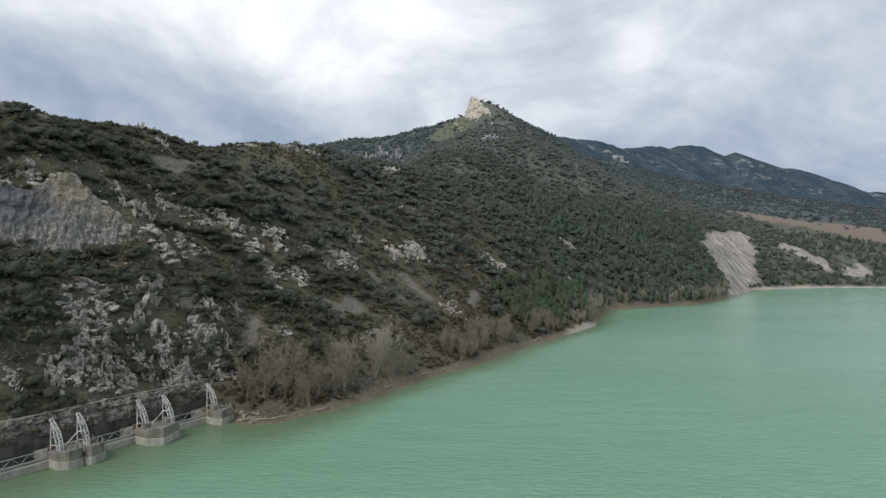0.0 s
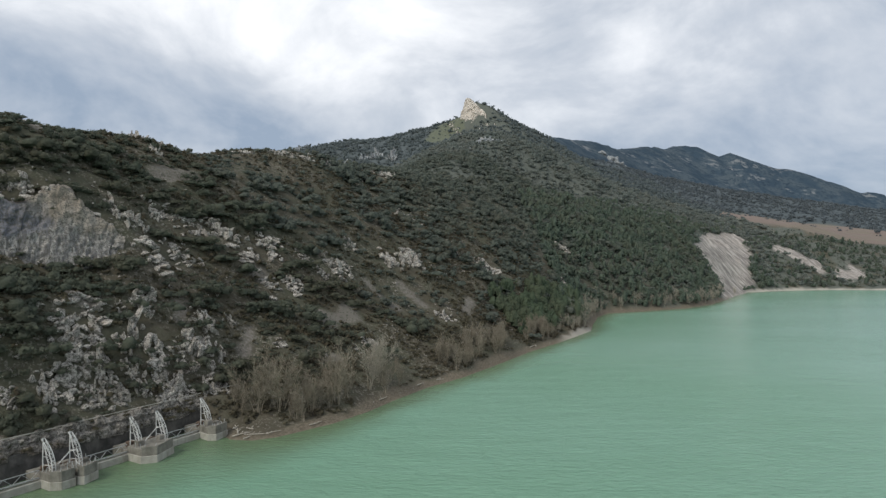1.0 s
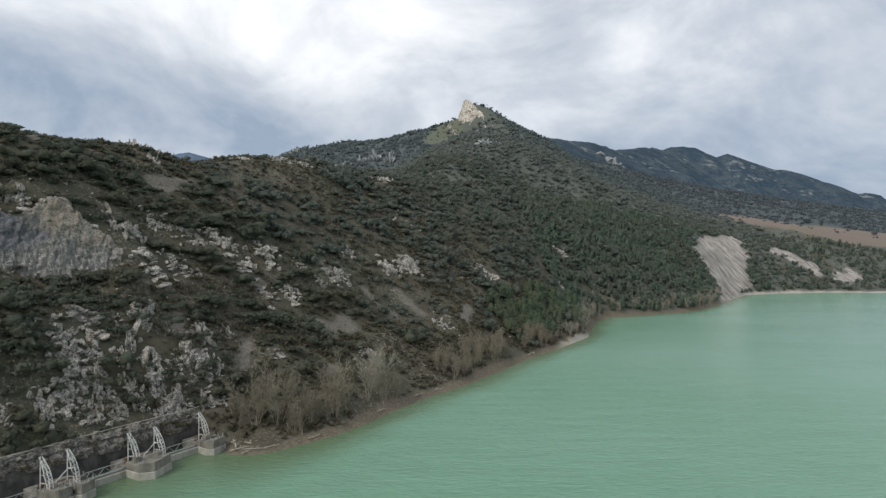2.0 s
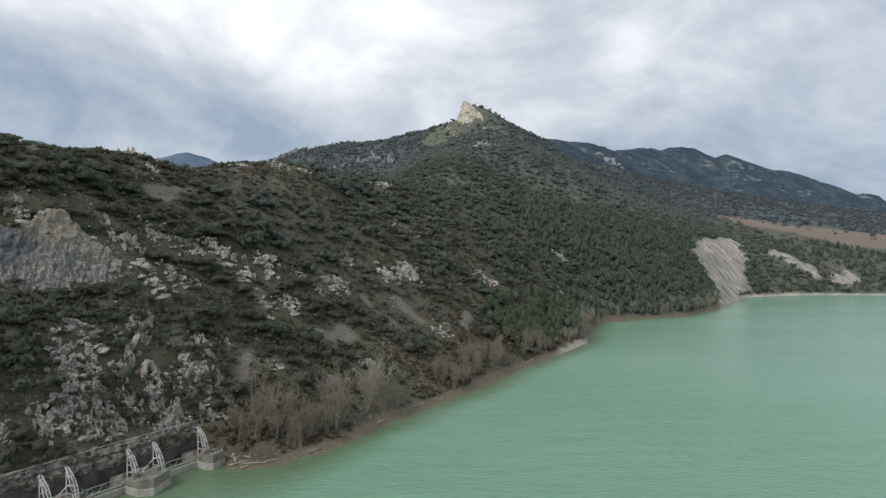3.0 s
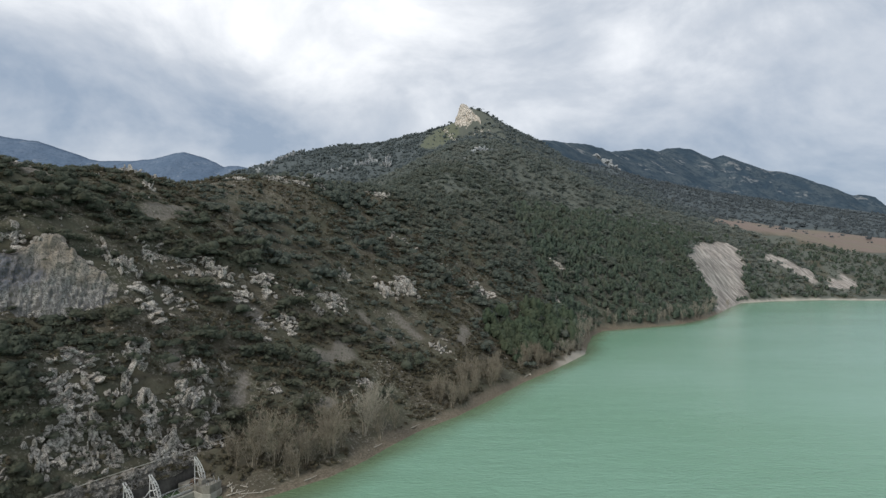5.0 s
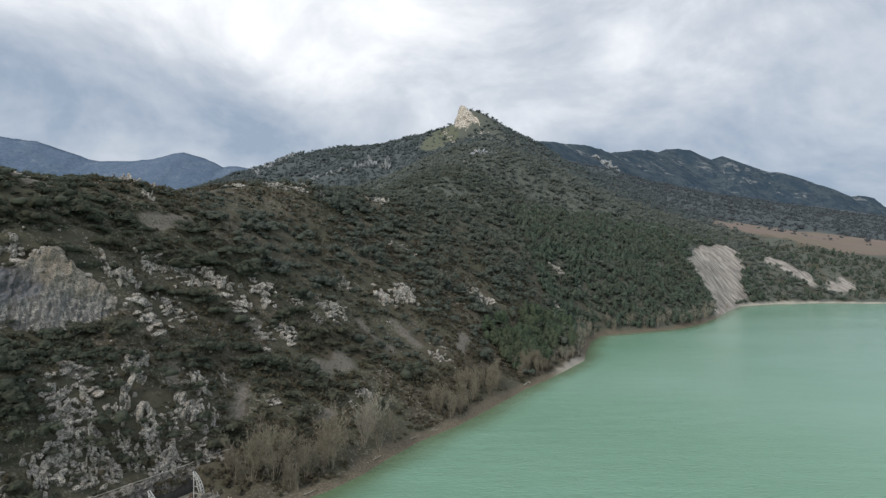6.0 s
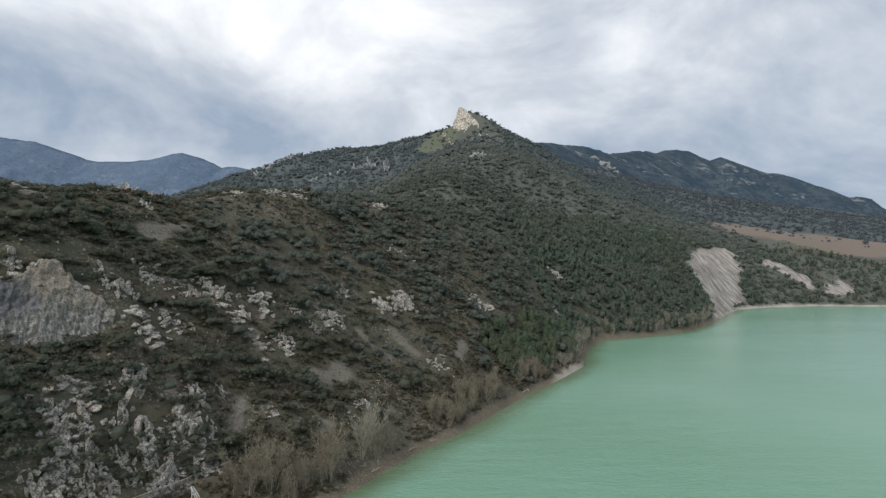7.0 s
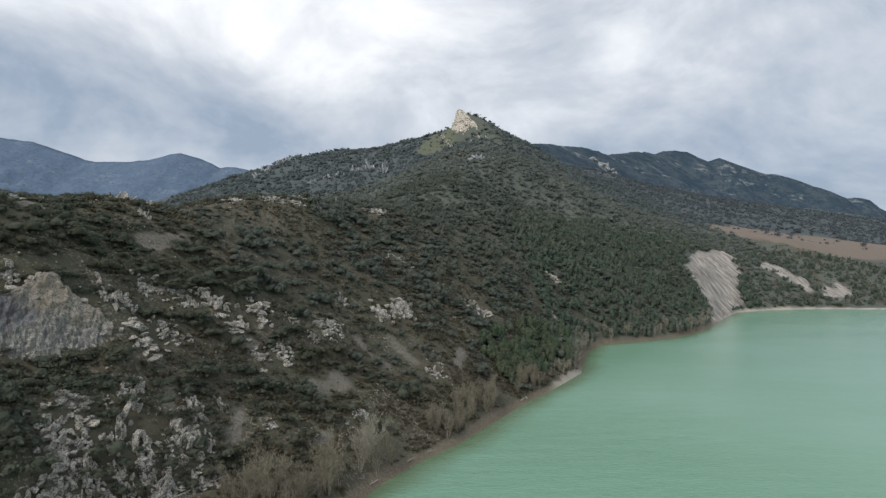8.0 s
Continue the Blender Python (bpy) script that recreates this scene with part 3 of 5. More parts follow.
def mountain(name, line, depth_front, depth_back, material, label, rough, seed, rows=46, step=14.0):
    """A mountain range: a crest line with spurs and gullies down to the foot on either side."""
    crest = np.array(along(line, step))
    n = len(crest)
    tangent = np.gradient(crest[:, :2], axis=0)
    pad = 30
    kern = np.hanning(2 * pad + 1) / np.hanning(2 * pad + 1).sum()
    tangent = np.stack([np.convolve(np.pad(tangent[:, c], pad, mode="edge"), kern, "valid") for c in (0, 1)], -1)
    normal = np.c_[tangent[:, 1], -tangent[:, 0]] / np.linalg.norm(tangent, axis=1)[:, None]
    s = np.concatenate([np.linspace(-1, 0, rows), np.linspace(0, 1, 9)[1:]])
    away = np.where(s[:, None] < 0, -s[:, None] * depth_front * crest[:, 2], -s[:, None] * depth_back * crest[:, 2])
    x = crest[:, 0] + normal[:, 0] * away
    y = crest[:, 1] + normal[:, 1] * away
    drop = np.abs(s)[:, None]
    z = crest[:, 2] * (1 - drop) ** 1.15 - 60 * drop
    spur = np.abs(fbm(x / (9 * rough), y / (16 * rough), 4, seed))
    z = z - smooth(0, 0.35, drop) * rough * 1.6 * spur + rough * (0.15 + 0.3 * drop) * fbm(x / (3 * rough), y / (3 * rough), 4, seed + 5)
    i = (np.arange(len(s) - 1)[:, None] * n + np.arange(n - 1)).ravel()
    me = mesh_of(name, np.c_[x.ravel(), y.ravel(), z.ravel()], np.c_[i, i + 1, i + n + 1, i + n][:, ::-1], [material], True)
    return tagged(new(name, me), label, "mountain", kind="structure")


# wooded slopes with the bluish haze of distance mixed into their colours
FOREST_FAR = far_material("haze_tinted_woodland", (0.048, 0.073, 0.098), (0.082, 0.106, 0.124), (0.24, 0.25, 0.255))
# blue of the air over 4 km is put into these colours
BLUE_FAR = far_material("haze_tinted_mountain", (0.112, 0.158, 0.225), (0.136, 0.182, 0.250), (0.190, 0.228, 0.280))
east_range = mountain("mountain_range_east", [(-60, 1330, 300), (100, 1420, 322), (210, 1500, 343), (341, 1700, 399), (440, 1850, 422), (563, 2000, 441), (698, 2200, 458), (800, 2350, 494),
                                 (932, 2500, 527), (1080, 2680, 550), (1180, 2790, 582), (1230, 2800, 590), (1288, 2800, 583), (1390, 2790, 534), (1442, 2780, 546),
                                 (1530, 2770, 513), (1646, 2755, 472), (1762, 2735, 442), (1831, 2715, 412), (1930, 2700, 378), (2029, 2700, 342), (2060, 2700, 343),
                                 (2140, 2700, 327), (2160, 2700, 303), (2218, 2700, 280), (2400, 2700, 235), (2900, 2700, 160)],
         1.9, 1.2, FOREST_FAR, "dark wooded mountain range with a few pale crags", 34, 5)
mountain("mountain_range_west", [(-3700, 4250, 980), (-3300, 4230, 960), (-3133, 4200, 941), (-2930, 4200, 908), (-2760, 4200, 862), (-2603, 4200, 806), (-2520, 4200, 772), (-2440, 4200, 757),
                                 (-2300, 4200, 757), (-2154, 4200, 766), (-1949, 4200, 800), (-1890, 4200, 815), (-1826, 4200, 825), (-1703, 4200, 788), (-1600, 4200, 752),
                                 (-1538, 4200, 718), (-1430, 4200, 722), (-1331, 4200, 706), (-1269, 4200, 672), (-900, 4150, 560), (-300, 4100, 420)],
         2.2, 0.45, BLUE_FAR, "distant mountain range, blue haze put into its colour", 40, 15)
# ---- building helpers ----
def empty(name, at, label, category, group="", turn=0.0):
    ob = new(name)
    ob.empty_display_size = 0.5
    ob.matrix_world = Matrix.Translation(at) @ pose(0, 0, 0, 0, 0, turn)
    return tagged(ob, label, category, group)


def part(name, me, parent, label="", at=None):
    ob = new(name, me)
    ob.parent = parent
    if at is not None:
        ob.matrix_local = at
    return tagged(ob, label)


def bm_mesh(name, bm, material, smooth_shade=False):
    me = bpy.data.meshes.new(name)
    bmesh.ops.recalc_face_normals(bm, faces=bm.faces)
    bm.to_mesh(me)
    bm.free()
    me.materials.append(material)
    for p in me.polygons:
        p.use_smooth = smooth_shade
    return me


def add_bar(bm, a, b, thick, sides=4):
    """A straight bar between two points."""
    a, b = Vector(a), Vector(b)
    turn = (b - a).to_track_quat("Z", "X").to_matrix().to_4x4()
    made = bmesh.ops.create_cone(bm, cap_ends=True, segments=sides, radius1=thick / 2, radius2=thick / 2, depth=(b - a).length,
                                 matrix=Matrix.Translation((a + b) / 2) @ turn @ pose(0, 0, 0, 0, 0, 180 / sides))
    return made["verts"]


def add_box(bm, lo, hi, bevel=0.0):
    size = [h - l for l, h in zip(lo, hi)]
    mid = [(h + l) / 2 for l, h in zip(lo, hi)]
    made = bmesh.ops.create_cube(bm, size=1.0, matrix=Matrix.Translation(mid) @ Matrix.Diagonal((*size, 1)))
    if bevel:
        edges = list({e for v in made["verts"] for e in v.link_edges})
        bmesh.ops.bevel(bm, geom=edges, offset=bevel, segments=1, affect="EDGES")


def add_prism(bm, ring, z0, z1, bevel=0.0):
    """An upright prism over a plan ring."""
    low = [bm.verts.new((x, y, z0)) for x, y in ring]
    top = [bm.verts.new((x, y, z1)) for x, y in ring]
    faces = [bm.faces.new(low[::-1]), bm.faces.new(top)]
    n = len(ring)
    for i in range(n):
        faces.append(bm.faces.new((low[i], low[(i + 1) % n], top[(i + 1) % n], top[i])))
    if bevel:
        bmesh.ops.bevel(bm, geom=list({e for f in faces for e in f.edges}), offset=bevel, segments=1, affect="EDGES")


# ---- limestone crags ----
def ball(detail):
    bm = bmesh.new()
    bmesh.ops.create_icosphere(bm, subdivisions=detail, radius=1.0)
    bm.verts.ensure_lookup_table()
    v = np.array([tuple(p.co) for p in bm.verts])
    f = np.array([[p.index for p in face.verts] for face in bm.faces])
    bm.free()
    return v, f


def block(r, detail=2):
    """One joint-bounded block of rock: a ball cut by random planes, its faces roughened."""
    v, f = ball(detail)
    n = r.normal(0, 1, (11, 3))
    n /= np.linalg.norm(n, axis=1)[:, None]
    reach = np.min(np.where(v @ n.T > 0.08, r.uniform(0.5, 0.85, 11) / np.maximum(v @ n.T, 0.08), 9), axis=1)
    reach = np.minimum(reach, 1.6)
    o = r.uniform(0, 90, 3)
    rough = np.array([noise.fractal(Vector(tuple(p * 2.8 + o)), 0.7, 2.2, 4) for p in v])
    return v * (reach * np.clip(1 + 0.20 * rough, 0.5, 1.5))[:, None], f


def crag_arrays(seed, blocks, detail=1):
    """A small heap of stones, about 1 m across, for joined scatter."""
    r = np.random.default_rng(seed)
    vs, fs, base = [], [], 0
    for i in range(blocks):
        bv, bf = block(r, detail)
        vs.append(bv * r.uniform(0.15, 0.34, 3) + np.array([r.normal(0, 0.22), r.normal(0, 0.22), r.uniform(0.05, 0.25)]))
        fs.append(bf + base)
        base += len(bv)
    return np.concatenate(vs), np.concatenate(fs)


def block_mesh(name, seed, material, detail):
    v, f = block(np.random.default_rng(seed), detail)
    return mesh_of(name, v, f, [material])


BIG_BLOCKS = [block_mesh("boulder", 500 + i, LIMESTONE, 3) for i in range(10)]
SMALL_BLOCKS = [block_mesh("boulder", 540 + i, LIMESTONE, 2) for i in range(10)]
FAR_BLOCKS = [block_mesh("boulder", 580 + i, FAR_ROCK, 2) for i in range(6)]
PALE_BLOCKS = [block_mesh("boulder", 560 + i, PEAK_ROCK, 2) for i in range(6)]


def put_crag(name, x, y, w, h, label, category="rock", group="", blocks=11, big=None, small=None, upright=1.0):
    """An outcrop w wide and h high whose foot stands in the hillside: leaning blocks and fins with gaps between them, each a part."""
    r = random.Random(int(x * 31 + y * 17))
    big, small = big or BIG_BLOCKS, small or SMALL_BLOCKS
    crag = empty(name, (x, y, float(height(x, y))), label, category, group)
    turn0, lean = r.uniform(0, 180), r.uniform(-22, 22)
    for i in range(blocks):
        main = i < blocks * 0.5
        sx, sy = r.uniform(0.07, 0.16) * w, r.uniform(0.09, 0.20) * w
        sz = r.uniform(0.14, 0.31) * h * upright if main else r.uniform(0.07, 0.2) * h
        sz = max(sz, 0.55 * sx)
        dx, dy = r.gauss(0, 0.27) * w, r.gauss(0, 0.22) * w
        dz = float(height(x + dx, y + dy)) - crag.location.z + sz * r.uniform(0.15, 0.75)
        part("boulder", r.choice(big if main else small), crag,
             at=Matrix.Translation((dx, dy, dz)) @ pose(0, 0, 0, r.uniform(-26, 26), lean + r.uniform(-24, 24), turn0 + r.uniform(-40, 40)) @ Matrix.Diagonal((sx, sy, sz, 1)))
    return crag


LOW_CRAGS = [(-60.3, 116.8, 5.5, 6.3), (-66.4, 109.2, 7.7, 1.9), (-62.8, 113.4, 3.2, 1.6), (-67.2, 105.4, 2.5, 2.5), (-65.4, 101.9, 9.1, 4.3), (-63.6, 105.5, 4.3, 3.7),
             (-58.8, 111.2, 3.8, 5.7), (-54.7, 111.9, 5.6, 5.3), (-59.7, 108.3, 3.1, 5.0), (-56.8, 106.2, 3.0, 4.3), (-61.8, 100.9, 5.4, 4.2), (-60.3, 102.7, 4.2, 6.0),
             (-63.6, 96.9, 7.0, 4.1), (-63.7, 93.5, 4.6, 4.6), (-58.8, 99.4, 2.9, 4.7), (-50.8, 109.4, 4.9, 7.3), (-50.6, 107.6, 4.8, 3.6),
             (-54.2, 105.0, 3.6, 4.2), (-57.3, 102.0, 3.5, 3.5), (-59.6, 98.0, 5.0, 2.3), (-67.4, 89.6, 4.5, 2.8)]
LOW_CRAGS_EAST = [(-50.6, 124.8, 4.0, 4.7), (-49.9, 120.2, 7.8, 4.6), (-51.4, 115.6, 5.1, 3.2), (-46.6, 122.6, 2.6, 4.0), (-46.3, 116.4, 3.1, 3.8), (-56.4, 100.8, 4.0, 2.9),
                  (-49.5, 111.3, 6.1, 1.8), (-44.5, 116.6, 6.5, 1.9), (-47.8, 130.7, 2.1, 3.5)]
MID_CRAGS = [(-32.8, 175.1, 7.1, 4.4), (-29.3, 180.5, 5.5, 2.7), (-9.1, 212.0, 8.7, 7.0), (-12.5, 208.0, 6.0, 5.0), (-17.7, 201.9, 8.1, 4.0), (-48.4, 163.1, 8.5, 3.4), (-53.3, 154.1, 8.1, 2.9),
             (-40.0, 155.8, 6.4, 3.2), (-44.7, 150.7, 6.3, 2.2), (-34.1, 168.5, 4.3, 2.6), (-30.5, 193.8, 4.9, 3.9), (-64.7, 129.6, 8.7, 1.7), (-62.5, 137.4, 7.5, 1.8),
             (20.8, 249.6, 10.0, 5.0), (2.2, 189.1, 4.7, 2.8), (-17.9, 152.4, 4.6, 2.8), (79.3, 358.6, 9.2, 4.4), (68.9, 311.8, 9.7, 4.5), (-40.1, 169.4, 4.3, 1.7),
             (-14.3, 247.6, 8.7, 2.5), (-27.9, 285.7, 9.4, 3.3), (-37.0, 133.5, 4.0, 0.8), (-28.0, 137.0, 3.2, 1.2)]
HIGH_CRAGS = [(-87.0, 119.0, 4.5, 4.6), (-90.5, 118.0, 3.8, 4.0), (-81.7, 164.5, 2.6, 4.2), (-71.5, 144.0, 4.5, 2.6), (-68.3, 147.4, 5.5, 2.8), (-65.5, 149.4, 5.5, 2.6), (-73.5, 131.0, 5.0, 4.2),
              (-71.0, 133.5, 4.6, 4.4), (-91, 172.5, 5.0, 5.0), (-93, 171, 4.0, 3.0), (-100, 150, 5.0, 1.8), (-104, 143, 5.0, 2.0), (-66, 227, 6.0, 2.6), (-60, 229, 7.0, 2.6), (-55, 234, 6.0, 2.4), (-48, 244, 6.0, 2.4), (-59.5, 154.1, 5.8, 4.9), (-62.1, 150.1, 4.1, 3.2), (-74.9, 219.1, 6.7, 2.6), (-57.8, 248.8, 7.7, 2.6), (-66.0, 236.0, 6.0, 2.4), (-86.0, 176.0, 3.5, 2.4)]
for crag_list, crag_label, crag_group in (
        (LOW_CRAGS, "jagged pale limestone crag above the spillway", "crags above the spillway"),
        (LOW_CRAGS_EAST, "jagged pale limestone crag above the spillway", "crags above the spillway"),
        (MID_CRAGS, "pale limestone outcrop on the scrubby slope", "outcrops on the slope"),
        (HIGH_CRAGS, "weathered limestone outcrop below the crest", "outcrops below the crest")):
    for cx, cy, cw, ch in crag_list:
        put_crag("rock_outcrop", cx, cy, cw * (0.75 if cx < -58 and cy < 108 else 0.95), ch * 1.0, crag_label, "rock", crag_group, 17 + int(cw * 2))


def rock_face(name, foot, tops, lip, relief, material, label, seed, columns=120, rows=56, sink=2.0, stand=0.0, rough=1.0):
    """A cliff: a wall of rock between a foot line and a top line, with joints, ledges and a lip that runs back into the hill."""
    def even(line):
        line = np.array(line, float)
        at = np.concatenate([[0], np.cumsum(np.linalg.norm(np.diff(line, axis=0), axis=1))])
        return np.stack([np.interp(np.linspace(0, at[-1], columns), at, line[:, c]) for c in range(3)], -1)
    low, top = even(foot), even(tops)
    low[:, 2] -= sink
    tang = np.gradient(low[:, :2], axis=0)
    out = np.c_[tang[:, 1], -tang[:, 0]] / np.linalg.norm(tang, axis=1)[:, None]
    run = np.cumsum(np.hypot(*tang.T)) / relief
    back_rows = 14
    verts = []
    for r in range(rows + back_rows):
        f, over = min(1.0, r / (rows - 1)), max(0, r - rows + 1) / back_rows
        p = low + (top - low) * f
        z = p[:, 2] / relief
        joint = np.abs(np.mod(run / 2.3 + 0.8 * fbm(run / 5, z / 5, 2, seed), 1) * 2 - 1)
        push = (0.9 * math.sin(f * 3.0) + 0.9 * fbm(run / 5, z / 7, 4, seed + 7) + 0.7 * fbm(run / 1.3, z / 4, 4, seed + 19) + 0.45 * fbm(run / 0.7, z / 0.7, 3, seed + 23)
                - 0.5 * smooth(0.75, 1.0, joint) - 0.8 * smooth(0.50, 0.56, f + 0.08 * fbm(run / 3, 0 * run, 2, seed + 3)) * smooth(0.72, 0.6, f))
        push = (relief * rough * push + stand) * (1 - 0.8 * over) - lip * over
        rise = relief * (0.9 * fbm(run / 2.5, 0 * run + 4, 4, seed + 31) * smooth(0.6, 1.0, f) + 0.35 * fbm(run / 1.1, z, 2, seed + 37)) + 0.35 * lip * over ** 0.8 * (1 - 1.3 * over)
        verts.append(np.c_[p[:, :2] + out * push[:, None], p[:, 2] + rise])
    i = (np.arange(rows + back_rows - 1)[:, None] * columns + np.arange(columns - 1)).ravel()
    me = mesh_of(name, np.concatenate(verts), np.c_[i, i + 1, i + columns + 1, i + columns], [material], rough < 1)
    return tagged(new(name, me), label, "cliff")


cliff = empty("limestone_cliff", (-80, 116, 33), "pale limestone cliff with grey streaks and a tan top", "cliff")
face = rock_face("rock_face", CLIFF_FOOT, CLIFF_TOP, 6.0, 0.85, CLIFF_ROCK, "streaked pale rock face", 5, 150, 64, 2.5, 1.7, 0.38)
del face["category"]
face.parent, face.matrix_parent_inverse = cliff, Matrix.Translation((80, -116, -33))
r_cliff = random.Random(77)
for edge, count, lift_, big_ in ((CLIFF_TOP, 26, 0.0, 1.1), (CLIFF_FOOT, 22, 0.2, 1.1)):
    for x, y, z in r_cliff.sample(along(edge, 0.6), count):
        s_ = r_cliff.uniform(0.4, 1.0) * big_
        part("boulder", r_cliff.choice(BIG_BLOCKS), cliff,
             at=Matrix.Translation((x + 80 + r_cliff.uniform(-0.8, 0.8), y - 116 + r_cliff.uniform(-0.8, 0.8), z - 33 + lift_))
             @ pose(0, 0, 0, r_cliff.uniform(-25, 25), r_cliff.uniform(-25, 25), r_cliff.uniform(0, 360)) @ Matrix.Diagonal((s_, s_ * 1.4, s_ * 0.8, 1)))
rock_face("summit_cliff", [(42.5, 927, 264), (47.2, 917, 252), (53, 908, 243.5), (60.8, 902, 238.5), (67.9, 899.5, 244), (75.3, 901, 257)],
          [(43.8, 931, 273), (47.6, 932.7, 285), (51.5, 933.5, 297), (60.5, 926, 287), (71, 915, 274), (76, 905, 263)], 5.0, 1.6, PEAK_ROCK, "sunlit pale limestone cliff under the pointed summit", 55, 70, 40, 4.0, 4.0)


for x, y, w, h in ((52, 934, 4, 8), (21, 935, 8, 7), (24, 920, 8, 9), (27, 905, 8, 9), (29.5, 890, 8, 9), (32, 872, 8, 9), (78, 880, 8, 5), (68, 885, 8, 6), (88, 878, 7, 4)):
    put_crag("summit_rock", x, y, w, h, "pale limestone rib below the summit", "rock", "summit rocks", 9, PALE_BLOCKS, PALE_BLOCKS)
for fx, fy, fw, fh in ((-112, 855, 11, 11), (-105, 852, 8, 9), (-94, 849, 11, 14), (-88, 846, 9, 12), (-66, 821, 9, 15), (-62, 812, 8, 12), (-65, 849, 9, 10), (-138, 836, 12, 8), (-150, 828, 10, 7), (-169, 825, 11, 7),
                       (-236, 975, 16, 9), (-250, 955, 16, 11), (-264, 934, 16, 11), (-276, 912, 14, 8), (-240, 960, 14, 8), (-20, 1030, 14, 6), (42, 592, 9, 5), (51, 601, 12, 5), (61, 604, 9, 4), (30, 560, 7, 4)):
    put_crag("rock_outcrop", fx, fy, fw * 1.3, fh * 1.9, "pale crag on the far ridge", "rock", "far crags", 11, FAR_BLOCKS, FAR_BLOCKS)

range_at = np.empty(3 * len(east_range.data.vertices), np.float32)
east_range.data.vertices.foreach_get("co", range_at)
range_at = range_at.reshape(-1, 3)
for rx, ry, rw in ((545, 1862, 15), (560, 1862, 20), (590, 1858, 17), (606, 1860, 14), (575, 1868, 14), (1625, 2290, 22), (1694, 2290, 20), (1720, 2280, 16), (1785, 2300, 24), (1400, 2250, 18), (930, 2150, 14)):
    rz = float(range_at[np.argmin(np.hypot(range_at[:, 0] - rx, range_at[:, 1] - ry)), 2])
    crag = empty("mountain_crag", (rx, ry, rz), "pale crag on the wooded mountainside", "rock", "mountain crags")
    r_crag = random.Random(rx)
    for i in range(6):
        part("boulder", r_crag.choice(FAR_BLOCKS), crag, at=Matrix.Translation((r_crag.gauss(0, 0.8) * rw, r_crag.gauss(0, 0.2) * rw, r_crag.uniform(-0.1, 0.25) * rw))
             @ pose(0, 0, 0, r_crag.uniform(-20, 20), r_crag.uniform(-20, 20), r_crag.uniform(0, 360)) @ Matrix.Diagonal((rw * 0.4, rw * 0.5, rw * r_crag.uniform(0.35, 0.6), 1)))

rng_rock = np.random.default_rng(4)


def scatter(n, xlo, xhi, ylo, yhi, keep, seed):
    """Random places where keep(x, y, z, offset) beats chance."""
    r = np.random.default_rng(seed)
    x, y = r.uniform(xlo, xhi, n), r.uniform(ylo, yhi, n)
    z, off = height(x, y), shore_offset(x, y)
    ok = r.random(n) < keep(x, y, z, off)
    return x[ok], y[ok], z[ok]


def joined(name, templates, x, y, z, size, seed, material, label, category, tall=None, tilt=0.0):
    """Many small things as one mesh; templates are (verts, faces)."""
    r = np.random.default_rng(seed)
    vs, fs, tones, base = [], [], [], 0
    pick = r.integers(0, len(templates), len(x))
    turn, tone = r.uniform(0, 2 * np.pi, len(x)), r.random(len(x))
    tall = np.ones(len(x)) if tall is None else tall
    for k, (tv, tf) in enumerate(templates):
        m = np.where(pick == k)[0]
        if not len(m):
            continue
        c, s = np.cos(turn[m])[:, None], np.sin(turn[m])[:, None]
        wide = r.uniform(0.8, 1.3, len(m))[:, None]
        px = (tv[:, 0] * c * wide - tv[:, 1] * s) * size[m][:, None] + x[m][:, None]
        py = (tv[:, 0] * s * wide + tv[:, 1] * c) * size[m][:, None] + y[m][:, None]
        pz = tv[:, 2] * (size[m] * tall[m])[:, None] + z[m][:, None]
        vs.append(np.stack([px, py, pz], -1).reshape(-1, 3))
        fs.append((tf[None] + (np.arange(len(m)) * len(tv))[:, None, None]).reshape(-1, tf.shape[1]) + base)
        tones.append(np.repeat(tone[m], len(tv)))
        base += len(m) * len(tv)
    me = mesh_of(name, np.concatenate(vs), np.concatenate(fs), [material], material is not LIMESTONE)
    attribute(me, "tone", np.concatenate(tones))
    return tagged(new(name, me), label, category, kind="stuff")


stones = [crag_arrays(60 + i, 3) for i in range(5)]
sx, sy, sz = scatter(15500, -100, 45, 66, 265,
                     lambda x, y, z, o: (o > 9) * smooth(0.0, 0.7, fbm(x / 11, y / 11, 3, 91) + 0.55 * smooth(-40, -58, x) * smooth(140, 120, y) + 0.9 * smooth(18, 10, spill_v(x, y)) * (spill_u(x, y) < 72)) * 0.36, 5)
joined("scattered_rocks", stones, sx, sy, sz - 0.1, rng_rock.uniform(0.4, 1.5, len(sx)), 6, LIMESTONE, "small pale limestone rocks scattered over the slope", "rocks")
bx, by, bz = scatter(5000, -40, 300, 95, 520, lambda x, y, z, o: (o > 0.1) * (o < 3) * 0.3, 15)
joined("shore_stones", stones, bx, by, bz - 0.05, rng_rock.uniform(0.15, 0.5, len(bx)), 16, LIMESTONE, "pale stones along the waterline", "rocks")
